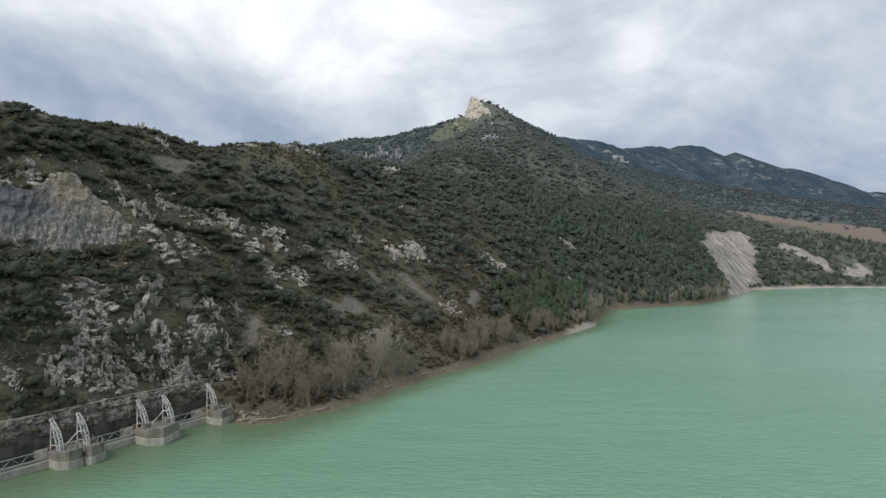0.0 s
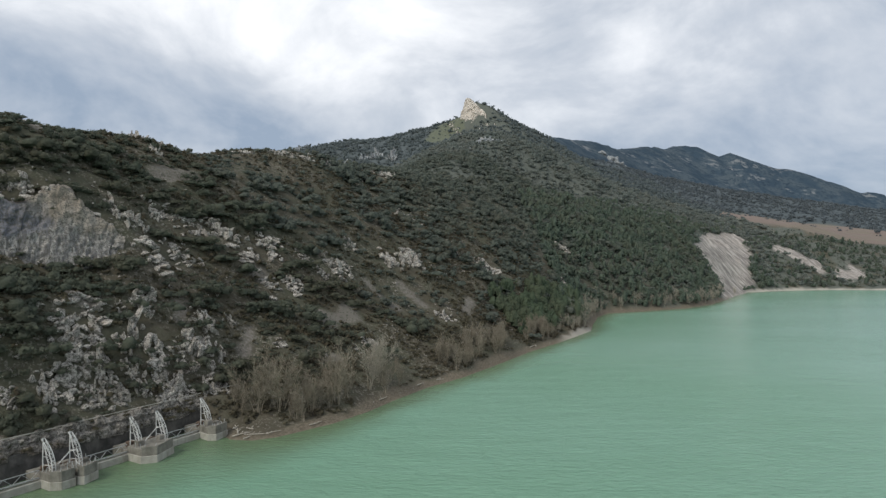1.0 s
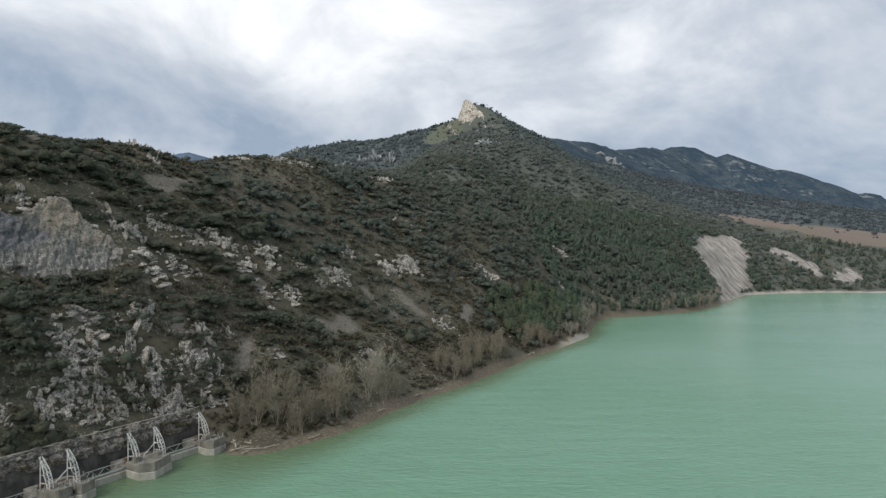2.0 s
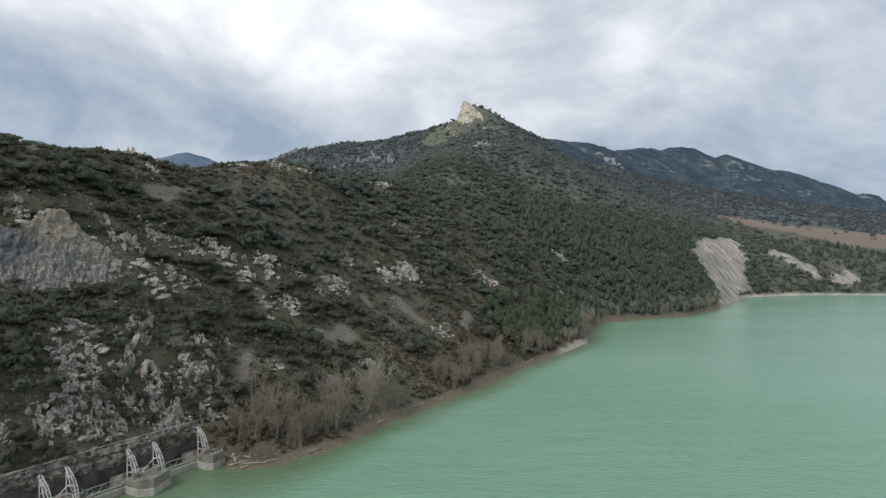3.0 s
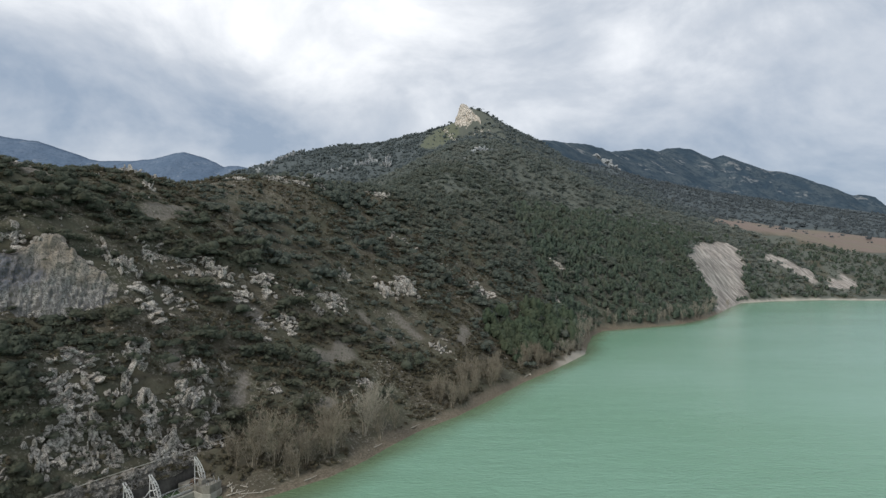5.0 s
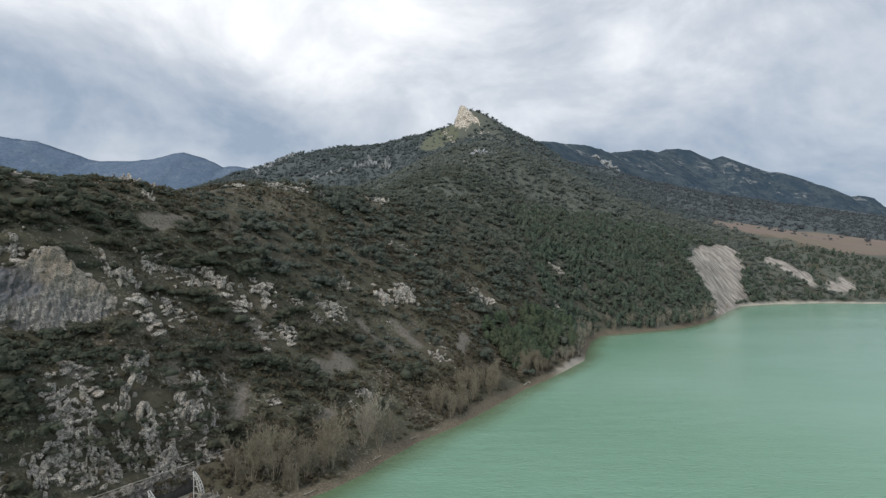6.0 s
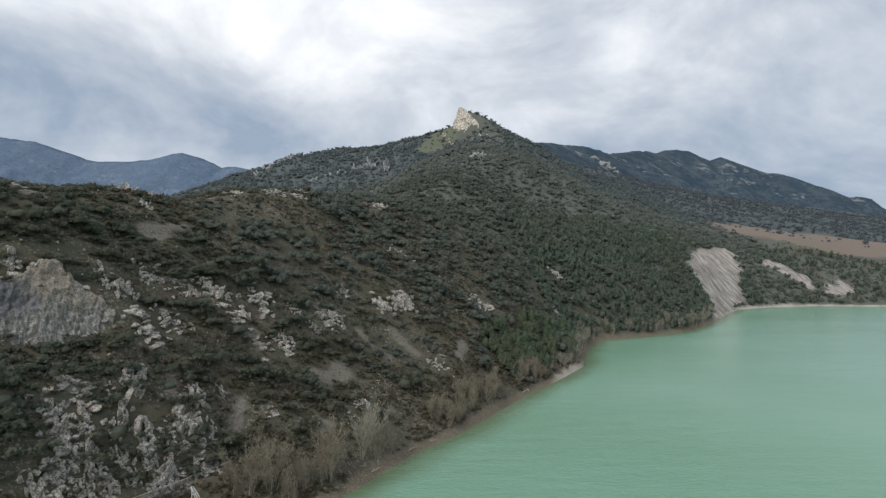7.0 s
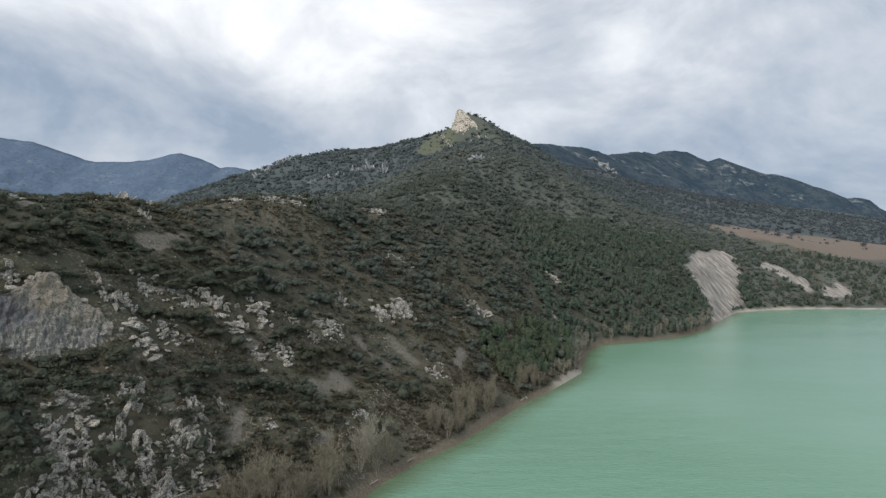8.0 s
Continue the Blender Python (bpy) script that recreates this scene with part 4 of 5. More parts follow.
# ---- plants ----
def leaf_cloud(seed, lobes, quads, leaf, spread=0.22, flat=0.75, dome=2, ring=6):
    """A shrub about 1 m across: leaf sprays over several uneven lobes, with gaps, round a dense inside. Returns verts and quads."""
    r = np.random.default_rng(seed)
    cen = np.c_[r.normal(0, spread, (lobes, 2)), r.uniform(0.12, 0.38, lobes)]
    rad = r.uniform(0.14, 0.34, lobes)
    top = np.argsort(-rad)
    cen, rad = cen[top], rad[top]
    which = r.integers(0, lobes, quads)
    d = r.normal(0, 1, (quads, 3))
    d[:, 2] = np.abs(d[:, 2]) * 0.9 - 0.2
    d /= np.linalg.norm(d, axis=1)[:, None]
    p = cen[which] + d * (rad[which] * r.uniform(0.8, 1.2, quads))[:, None]
    p[:, 2] = np.maximum(p[:, 2] * flat / 0.75, 0.02)
    nrm = d + r.normal(0, 0.45, (quads, 3))
    nrm /= np.linalg.norm(nrm, axis=1)[:, None]
    t = np.cross(nrm, r.normal(0, 1, (quads, 3)))
    t /= np.linalg.norm(t, axis=1)[:, None]
    b = np.cross(nrm, t)
    s = (leaf * r.uniform(0.5, 1.5, quads))[:, None]
    bend = nrm * s * 0.35
    v = np.stack([p - t * s, p + b * s * 0.7 + bend, p + t * s, p - b * s * 0.7 - bend], 1).reshape(-1, 3)
    f = np.arange(quads * 4).reshape(-1, 4)
    dv, df = [], []
    for c, q in zip(cen[:dome], rad[:dome]):
        k = len(v) + len(dv)
        for i in range(4):
            e = (-0.45, 0.35, 1.0, 1.5)[i]
            for j in range(ring):
                a = 2 * np.pi * (j + 0.5 * i) / ring
                w = q * r.uniform(0.6, 0.95)
                dv.append((c[0] + math.cos(a) * math.cos(e) * w, c[1] + math.sin(a) * math.cos(e) * w, max(0.0, (c[2] + math.sin(e) * w) * flat / 0.75)))
        df += [(k + i * ring + j, k + i * ring + (j + 1) % ring, k + (i + 1) * ring + (j + 1) % ring, k + (i + 1) * ring + j) for i in range(3) for j in range(ring)]
    return np.concatenate([v, np.array(dv)]), np.concatenate([f, np.array(df)])


def stem_mesh(name, material, top, r0, r1, bends=3, seed=0, limbs=0):
    """A tapered, slightly bent trunk with short limbs."""
    r = random.Random(seed)
    bm = bmesh.new()
    at, way = Vector((0, 0, -0.4 * r0)), Vector((0, 0, 1))
    joints = [at.copy()]
    for i in range(bends):
        at = at + (way + Vector((r.uniform(-0.12, 0.12), r.uniform(-0.12, 0.12), 0))) * top / bends
        joints.append(at.copy())
    for i, (a, b) in enumerate(zip(joints, joints[1:])):
        f0, f1 = i / bends, (i + 1) / bends
        bmesh.ops.create_cone(bm, cap_ends=True, segments=6, radius1=r0 + (r1 - r0) * f0, radius2=r0 + (r1 - r0) * f1, depth=(b - a).length * 1.03,
                              matrix=Matrix.Translation((a + b) / 2) @ (b - a).to_track_quat("Z", "X").to_matrix().to_4x4())
    for i in range(limbs):
        h = r.uniform(0.35, 0.9)
        a = joints[0].lerp(joints[-1], h)
        ang = r.uniform(0, 2 * math.pi)
        reach = top * 0.22 * (1.1 - h)
        add_bar(bm, a, a + Vector((math.cos(ang) * reach, math.sin(ang) * reach, reach * 0.25)), r1 * 1.2, 4)
    return bm_mesh(name, bm, material)


def bare_crown(seed, stems, spread, upright, kids=(4, 5), fine=0.0060):
    """The leafless crown of a many-stemmed waterside tree, 1 m high: stems, limbs and fine twigs as thin three-sided rods."""
    r = random.Random(seed)
    rods = []

    def grow(p, d, length, thick, level):
        for _ in range(2 if level else 3):
            q = p + d * (length / (2 if level else 3))
            rods.append((p, q, thick, level))
            p, thick = q, thick * 0.72
            d = (d + Vector((r.uniform(-0.22, 0.22), r.uniform(-0.22, 0.22), 0.10 * upright))).normalized()
            if level < len(kids):
                for _ in range(kids[level]):
                    e = (d + Vector((r.uniform(-0.8, 0.8), r.uniform(-0.8, 0.8), r.uniform(0.0, 0.5) * upright))).normalized()
                    grow(p, e, length * r.uniform(0.32, 0.55), thick * 0.5, level + 1)

    for _ in range(stems):
        a = r.uniform(0, 2 * math.pi)
        s = spread * r.uniform(0.2, 1.0)
        grow(Vector((math.cos(a) * 0.06, math.sin(a) * 0.06, -0.02)), Vector((math.cos(a) * s, math.sin(a) * s, 1)).normalized(), r.uniform(0.55, 0.8), 0.016, 0)
    vs, fs = [], []
    for a, b, w, level in rods:
        d = (b - a).normalized()
        u = d.cross(Vector((r.uniform(-1, 1), r.uniform(-1, 1), 0.1))).normalized()
        v = d.cross(u)
        w = max(w, fine)
        k = len(vs)
        if level >= 2:
            vs += [a - u * w / 2, a + u * w / 2, b + u * w * 0.35, b - u * w * 0.35]
            fs.append((k, k + 1, k + 2, k + 3))
            continue
        for p, ww in ((a, w), (b, w * 0.7)):
            for j in range(3):
                t = 2 * math.pi * j / 3
                vs.append(p + (u * math.cos(t) + v * math.sin(t)) * ww * 0.5)
        fs += [(k + j, k + (j + 1) % 3, k + 3 + (j + 1) % 3, k + 3 + j) for j in range(3)]
    return np.array([tuple(v) for v in vs]), np.array(fs)


near_shrubs = [leaf_cloud(100 + i, 7 + i % 3, 135, 0.060, 0.21 + 0.04 * (i % 3), 0.56 + 0.08 * (i % 4), 4, 5) for i in range(10)]
mid_shrubs = [leaf_cloud(140 + i, 6, 34, 0.078, 0.23, 0.56 + 0.08 * (i % 4), 3, 5) for i in range(8)]
far_shrubs = [leaf_cloud(170 + i, 4, 13, 0.115, 0.20, 0.60 + 0.08 * (i % 4), 2, 4) for i in range(8)]
tiny_shrubs = [leaf_cloud(180 + i, 3, 5, 0.14, 0.18, 0.62 + 0.08 * (i % 4), 1, 4) for i in range(8)]
dry_tufts = [leaf_cloud(190 + i, 4, 8, 0.13, 0.20, 0.60 + 0.08 * (i % 4), 1, 3) for i in range(8)]
near_pines = [leaf_cloud(200 + i, 9, 150, 0.050, 0.17, 1.0 + 0.12 * i, 5, 5) for i in range(5)]
far_pines = [leaf_cloud(220 + i, 6, 14, 0.10, 0.17, 0.9 + 0.10 * i, 2, 4) for i in range(6)]


def bare_places(x, y):
    """1 where scree, marl, field, cliff or channel keeps plants away."""
    out = marl_mask(x, y)
    n = fbm(x / 9, y / 9, 3, 51)
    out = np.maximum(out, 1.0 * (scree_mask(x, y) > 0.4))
    out = np.maximum(out, smooth(15, 11, edge_distance(x, y, [(44, 928), (50, 920), (58, 910), (66, 907), (74, 906)])))
    out = np.maximum(out, smooth(10, 6, edge_distance(x, y, [(51, 938), (66, 924), (84, 909)])))
    out = np.maximum(out, 0.85 * (np.hypot((x - 14 - 0.25 * (y - 910)) / 30, (y - 910) / 60) + 0.15 * n < 1.0))
    for a, b, w, h in ROCKS:
        out = np.maximum(out, 0.9 * (np.hypot(x - a - 0.10 * w, y - b + 0.22 * w) < (0.30 if b < 128 else 0.48) * w))
    out = np.maximum(out, 0.86 * ringed(x, y, FIELD, 4, 14))
    out = np.maximum(out, 1.0 * ((spill_v(x, y) < 7.5) & (spill_u(x, y) < 68)))
    out = np.maximum(out, 1.0 * (edge_distance(x, y, [(-98, 106.5), (-86, 114), (-78, 119), (-70.5, 125)]) < 3.6))
    return out


ROCKS = [c for group in (LOW_CRAGS, LOW_CRAGS_EAST, MID_CRAGS, HIGH_CRAGS) for c in group]


def crest_x(y):
    """Where the near hill's crest runs."""
    pts = sorted((b, a) for a, b, _ in CREST)
    return np.interp(y, [b for b, _ in pts], [a for _, a in pts])


def evergreen(x, y, z, off):
    """How thickly the dark shrubs stand."""
    up = smooth(24, 52, z)
    patch = fbm(x / 16, y / 16, 3, 101)
    dense = 0.38 + 0.40 * up + 0.45 * patch
    dense = dense + 0.12 * smooth(-40, -50, x) * smooth(30, 24, z)
    dense = dense + 0.5 * smooth(9, 5, edge_distance(x, y, [(-97, 101), (-83, 107.5), (-75, 111), (-67, 117)]))
    dense = dense * (1 - 0.30 * smooth(17, 11, spill_v(x, y)) * (spill_u(x, y) < 72))
    return np.clip(dense, 0.03, 0.95) * smooth(4 + 7 * (y < 190) * (x > -44), 9 + 12 * (y < 190) * (x > -44), off) * (1 - bare_places(x, y)) * (z > 1.5)


# the shrubs near the spillway and the shore stand one by one, the rest of the scrub is joined
shx, shy, shz = scatter(4700, -104, 10, 64, 172, lambda x, y, z, o: evergreen(x, y, z, o) * 0.75, 31)
order = np.argsort(np.hypot(shx + 55, shy - 108))
rng_sh = random.Random(8)
shrub_meshes = []
for tv, tf in near_shrubs:
    shrub_meshes.append(mesh_of("evergreen_shrub", tv, tf, [SHRUB_LEAF], True))
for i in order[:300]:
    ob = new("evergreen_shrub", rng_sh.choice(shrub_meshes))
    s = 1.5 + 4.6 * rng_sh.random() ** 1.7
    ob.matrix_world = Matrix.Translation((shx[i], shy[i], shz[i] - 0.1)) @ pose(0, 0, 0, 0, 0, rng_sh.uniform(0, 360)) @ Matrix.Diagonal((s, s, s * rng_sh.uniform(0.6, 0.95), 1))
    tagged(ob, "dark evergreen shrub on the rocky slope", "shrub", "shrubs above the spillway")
for cx, cy, cz, cs in ((-74.6, 122.2, 38.4, 2.6), (-73.2, 122.9, 37.6, 2.0), (-79.0, 118.2, 43.0, 1.3), (-84.5, 115.2, 44.6, 2.2), (-88.0, 112.8, 44.8, 2.4), (-77.2, 121.6, 45.2, 1.6), (-82.6, 113.2, 33.6, 2.6)):
    ob = new("evergreen_shrub", rng_sh.choice(shrub_meshes))
    ob.matrix_world = Matrix.Translation((cx, cy, cz)) @ pose(0, 0, 0, 0, 0, rng_sh.uniform(0, 360)) @ Matrix.Diagonal((cs, cs, cs * 0.8, 1))
    tagged(ob, "dark evergreen shrub rooted in the cliff face", "shrub", "shrubs on the cliff")
rest = order[300:]
r_ = np.random.default_rng(33)
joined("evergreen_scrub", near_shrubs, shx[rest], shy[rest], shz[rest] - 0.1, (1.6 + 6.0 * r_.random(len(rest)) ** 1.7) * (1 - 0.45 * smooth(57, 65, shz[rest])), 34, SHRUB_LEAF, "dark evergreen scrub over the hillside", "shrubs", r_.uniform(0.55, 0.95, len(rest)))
for k, (area, count, lo, hi, tmpl, chance) in enumerate((
        ((-170, 90, 120, 235), 5200, 2.4, 7.6, mid_shrubs, 0.8), ((-150, 150, 235, 340), 6000, 3.0, 8.0, mid_shrubs, 0.9), ((-150, 330, 340, 520), 9500, 3.8, 8.8, far_shrubs, 0.9),
        ((-260, 420, 520, 760), 9000, 5.2, 11, far_shrubs, 0.95), ((-420, 420, 760, 1120), 14000, 6.0, 12.0, tiny_shrubs, 1.0), ((300, 900, 540, 720), 7000, 3.0, 6.0, tiny_shrubs, 0.55), ((250, 1500, 860, 1700), 9500, 7.0, 14.0, tiny_shrubs, 0.9))):
    def thick(x, y, z, o, near=(k == 0), wood=(k == 6)):
        d = evergreen(x, y, z, o) * chance
        d = np.where((y > 350) & (y < 700), np.maximum(d, 0.55 * (1 - bare_places(x, y)) * smooth(4, 9, o)), d)
        d = np.where((y > 110) & (y < 420) & (x < crest_x(y) - 18), 0, d)
        d = np.where(wood, 0.97 * (1 - bare_places(x, y)), d)
        return np.where(near & (x > -100) & (x < 10) & (y < 172), 0, d)
    x, y, z = scatter(count, *area, thick, 40 + k)
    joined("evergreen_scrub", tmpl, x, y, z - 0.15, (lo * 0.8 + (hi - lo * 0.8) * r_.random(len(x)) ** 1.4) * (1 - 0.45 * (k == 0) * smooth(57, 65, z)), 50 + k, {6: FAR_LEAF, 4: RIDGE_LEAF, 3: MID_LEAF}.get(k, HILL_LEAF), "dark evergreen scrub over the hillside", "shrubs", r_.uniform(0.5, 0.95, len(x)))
x, y, z = scatter(38000, -104, 70, 64, 300, lambda x, y, z, o: (o > 2.2) * (z > 1) * (1 - bare_places(x, y)) * (0.72 + 0.25 * smooth(45, 18, z)) * smooth(-0.8, 0.3, fbm(x / 13, y / 13, 3, 111)), 61)
joined("dry_scrub", dry_tufts, x, y, z - 0.08, 0.6 + 2.3 * r_.random(len(x)) ** 1.6, 62, DRY_LEAF, "low dry brown scrub and grass tussocks", "shrubs", r_.uniform(0.5, 0.9, len(x)))

x, y = [], []
for i in range(170):
    u, v = r_.uniform(-10, 80), r_.choice((5.2, 5.5, 6.3, 6.7)) + r_.normal(0, 0.15)
    x.append(SPILL_A.x + SPILL_ALONG.x * u - SPILL_LAKE.x * v)
    y.append(SPILL_A.y + SPILL_ALONG.y * u - SPILL_LAKE.y * v)
z = np.where(np.arange(170) % 3 > 0, r_.uniform(3.3, 4.2, 170), r_.uniform(4.6, 5.9, 170))
joined("bank_scrub", mid_shrubs, np.array(x), np.array(y), z, r_.uniform(0.7, 1.7, 170), 66, DRY_LEAF, "brown scrub growing on the bank behind the spillway", "shrubs", r_.uniform(0.5, 0.9, 170))

# pines on the shore and on the slope beyond it
pine_trunk = stem_mesh("pine_trunk", BARK, 0.9, 0.020, 0.006, 4, 3, 10)
pine_meshes = [mesh_of("pine_crown", v, f, [SHORE_PINE], True) for v, f in near_pines]
pines = []
for i, me in enumerate(pine_meshes):
    tree = empty("pine_tree", (0, 0, 0), "young green pine by the shore", "tree", "pines by the shore")
    part("trunk", pine_trunk, tree)
    part("crown", me, tree)
    pines.append(tree)
px, py, pz = scatter(700, 2, 76, 178, 292, lambda x, y, z, o: (o > 5) * (o < 34) * smooth(20, 12, z + 6 * fbm(x / 12, y / 12, 2, 141)) * 0.85 * smooth(18, 30, x) * smooth(200, 222, y + 6 * fbm(x / 9, y / 9, 2, 143)), 71)
used = 0
for x, y, z in list(zip(px, py, pz))[:120]:
    s = 3.5 + 4.5 * rng_sh.random()
    m = Matrix.Translation((x, y, z - 0.1)) @ pose(0, 0, 0, 0, 0, rng_sh.uniform(0, 360)) @ Matrix.Diagonal((s * 1.0, s * 1.0, s, 1))
    if used < len(pines):
        pines[used].matrix_basis = m
    else:
        copy_thing(rng_sh.choice(pines), m).matrix_basis = m
    used += 1
x, y, z = scatter(9500, 60, 330, 262, 640, lambda x, y, z, o: (o > 2) * (1 - bare_places(x, y)) * smooth(95, 60, z) * 0.8, 72)
joined("pine_wood", far_pines, x, y, z - 0.2, r_.uniform(4.2, 7.6, len(x)), 73, PINE_LEAF, "green pine wood on the slope above the water", "trees", r_.uniform(0.8, 1.1, len(x)))
x, y, z = scatter(2600, 330, 900, 545, 700, lambda x, y, z, o: (o > 3) * (1 - bare_places(x, y)) * 0.6, 74)
joined("pine_wood", far_pines, x, y, z - 0.2, r_.uniform(3.5, 7.0, len(x)), 75, PINE_LEAF, "green pines behind the far shore", "trees")

# leafless trees along the waterline
bare = [bare_crown(300 + i, 4 + i % 3, 0.22 + 0.09 * (i % 3), 1.3 + 0.4 * (i % 2)) for i in range(5)]
bare_meshes = [mesh_of("bare_crown", v, f, [TWIG]) for v, f in bare]
bare_trunk = stem_mesh("bare_trunk", TWIG, 0.32, 0.020, 0.011, 2, 9)
big_crowns = [mesh_of("bare_crown", *bare_crown(340 + i, 6, 0.42, 0.8, (3, 4, 3), 0.0042), [TWIG if i < 2 else PALE_TWIG]) for i in range(3)]
r_big = random.Random(12)
for bx_, by_, bh_, kind_ in ((-35.4, 112.2, 9.0, 0), (-31.4, 113.2, 10.5, 1), (-25.4, 116.4, 6.5, 1), (-21.0, 120.4, 10.5, 0),
                             (-16.2, 131.5, 10.0, 2), (-13.4, 135.5, 10.0, 2)):
    tree = empty("bare_tree", (bx_, by_, float(height(bx_, by_)) - 0.1), "tall leafless tree with a broad twiggy crown by the water", "tree", "leafless trees along the shore", r_big.uniform(0, 360))
    part("trunk", bare_trunk, tree, at=Matrix.Diagonal((bh_, bh_, bh_, 1)))
    part("crown", big_crowns[kind_], tree, at=Matrix.Diagonal((bh_, bh_, bh_, 1)))
groves = []
for me in bare_meshes:
    tree = empty("bare_tree", (0, 0, 0), "leafless grey-brown tree at the water's edge", "tree", "leafless trees along the shore")
    part("trunk", bare_trunk, tree)
    part("crown", me, tree)
    groves.append(tree)
tx, ty, tz = scatter(1500, -44, 50, 104, 240, lambda x, y, z, o: (o > 1.8) * (o < 9.5) * (0.35 + 0.65 * smooth(-16, -6, x)) * (1 - 1.0 * ((spill_v(x, y) < 9) & (spill_u(x, y) < 69))) * smooth(-0.1, 0.6, fbm(x / 9, y / 9, 2, 131) + 0.6) * smooth(240, 215, y) * 0.95, 81)
used = 0
for x, y, z in list(zip(tx, ty, tz))[:170]:
    s = rng_sh.uniform(4.0, 7.0)
    m = Matrix.Translation((x, y, z - 0.1)) @ pose(0, 0, 0, 0, 0, rng_sh.uniform(0, 360)) @ Matrix.Diagonal((s * 0.95, s * 0.95, s, 1))
    if used < len(groves):
        groves[used].matrix_basis = m
    else:
        copy_thing(rng_sh.choice(groves), m).matrix_basis = m
    used += 1
x, y, z = scatter(16000, 40, 330, 225, 520, lambda x, y, z, o: (o > 0.8) * (o < 6.5) * 0.28 * (1 - marl_mask(x, y)), 82)
thin_bare = [bare_crown(320 + i, 4, 0.2, 1.5, (3, 4)) for i in range(3)]
joined("bare_shore_trees", thin_bare, x, y, z - 0.1, r_.uniform(4, 8.0, len(x)), 83, PALE_TWIG, "leafless pale trees lining the far shore", "trees")
# ---- the spillway: wall, piers, truss rails, curved gate frames, channel wall ----
SPILL = Matrix.Translation((SPILL_A.x, SPILL_A.y, 0)) @ pose(0, 0, 0, 0, 0, math.degrees(math.atan2(SPILL_ALONG.y, SPILL_ALONG.x)))
# in this frame x runs along the wall to the east, y away from the lake, z up


def in_spill(ob):
    ob.matrix_world = SPILL
    return ob


bm = bmesh.new()
for a, b in ((-10, 6.0), (6.0, 24.9), (24.9, 37.9), (37.9, 50.6), (50.6, 63.9)):
    add_box(bm, (a + 0.01, -0.1, -7), (b - 0.01, 0.9, 1.05), 0.05)
in_spill(tagged(new("spillway_wall", bm_mesh("spillway_wall", bm, WASHED)), "low pale concrete spillway wall rising from the water", "wall", kind="structure"))

bm = bmesh.new()
n = 80
vv = []
for i in range(n + 1):
    u = -10 + 78.5 * i / n
    for j, (v, z) in enumerate(((6.2, 3.9), (5.9, 3.7), (5.7, 2.4), (5.5, 1.0), (5.3, -1.2), (5.0, -4.2))):
        vv.append((u, v + 0.25 * float(fbm(np.array([u / 2.1]), np.array([z / 1.4 + 3.0]), 3, 7)[0]) * (0 < j), z + (0.12 * math.sin(u * 1.7) if 0 < j < 5 else 0)))
k = 6
faces = [(i * k + j, (i + 1) * k + j, (i + 1) * k + j + 1, i * k + j + 1) for i in range(n) for j in range(k - 1)]
in_spill(tagged(new("channel_wall", mesh_of("channel_wall", vv, faces, [SHADE_WALL])), "rock wall of the channel behind the spillway, shade put into its dark colour", "wall", kind="structure"))
rough_bank = in_spill(rock_face("channel_bank", [(-10, 5.7, 3.8), (20, 5.7, 3.8), (45, 5.7, 3.7), (70, 5.9, 3.2), (78, 6.4, 3.6)], [(-10, 6.3, 6.0), (20, 6.3, 6.1), (45, 6.3, 6.2), (70, 6.4, 6.1), (78, 6.6, 5.9)], 1.2, 0.5,
                              ROCK_WALL, "rough rubble bank above the channel behind the spillway", 81, 160, 18, 0.5))
tagged(rough_bank, category="bank", kind="structure")
bm = bmesh.new()
add_box(bm, (-10, 0.9, -4.3), (66, 5.4, -3.9))
in_spill(tagged(new("channel_floor", bm_mesh("channel_floor", bm, SHADE_WALL)), "floor of the channel behind the spillway, shade put into its dark colour", "floor", kind="structure"))

rail = empty("channel_rail", (0, 0, 0), "thin pale rail along the top of the channel wall", "railing")
in_spill(rail)
for a, b in zip(range(-10, 76, 4), range(-6, 80, 4)):
    bm = bmesh.new()
    add_bar(bm, (a, 6.45 + 0.05 * math.sin(a), 6.45 + 0.06 * math.sin(a * 1.3)), (b, 6.45 + 0.05 * math.sin(b), 6.45 + 0.06 * math.sin(b * 1.3)), 0.17, 5)
    part("top_rail", bm_mesh("top_rail", bm, WASHED), rail)
bm = bmesh.new()
add_bar(bm, (0, 0, -0.7), (0, 0, 0.42), 0.12, 5)
post = bm_mesh("rail_post", bm, CONCRETE)
for a in range(-8, 80, 4):
    part("rail_post", post, rail, at=Matrix.Translation((a, 6.45, 6.0)))


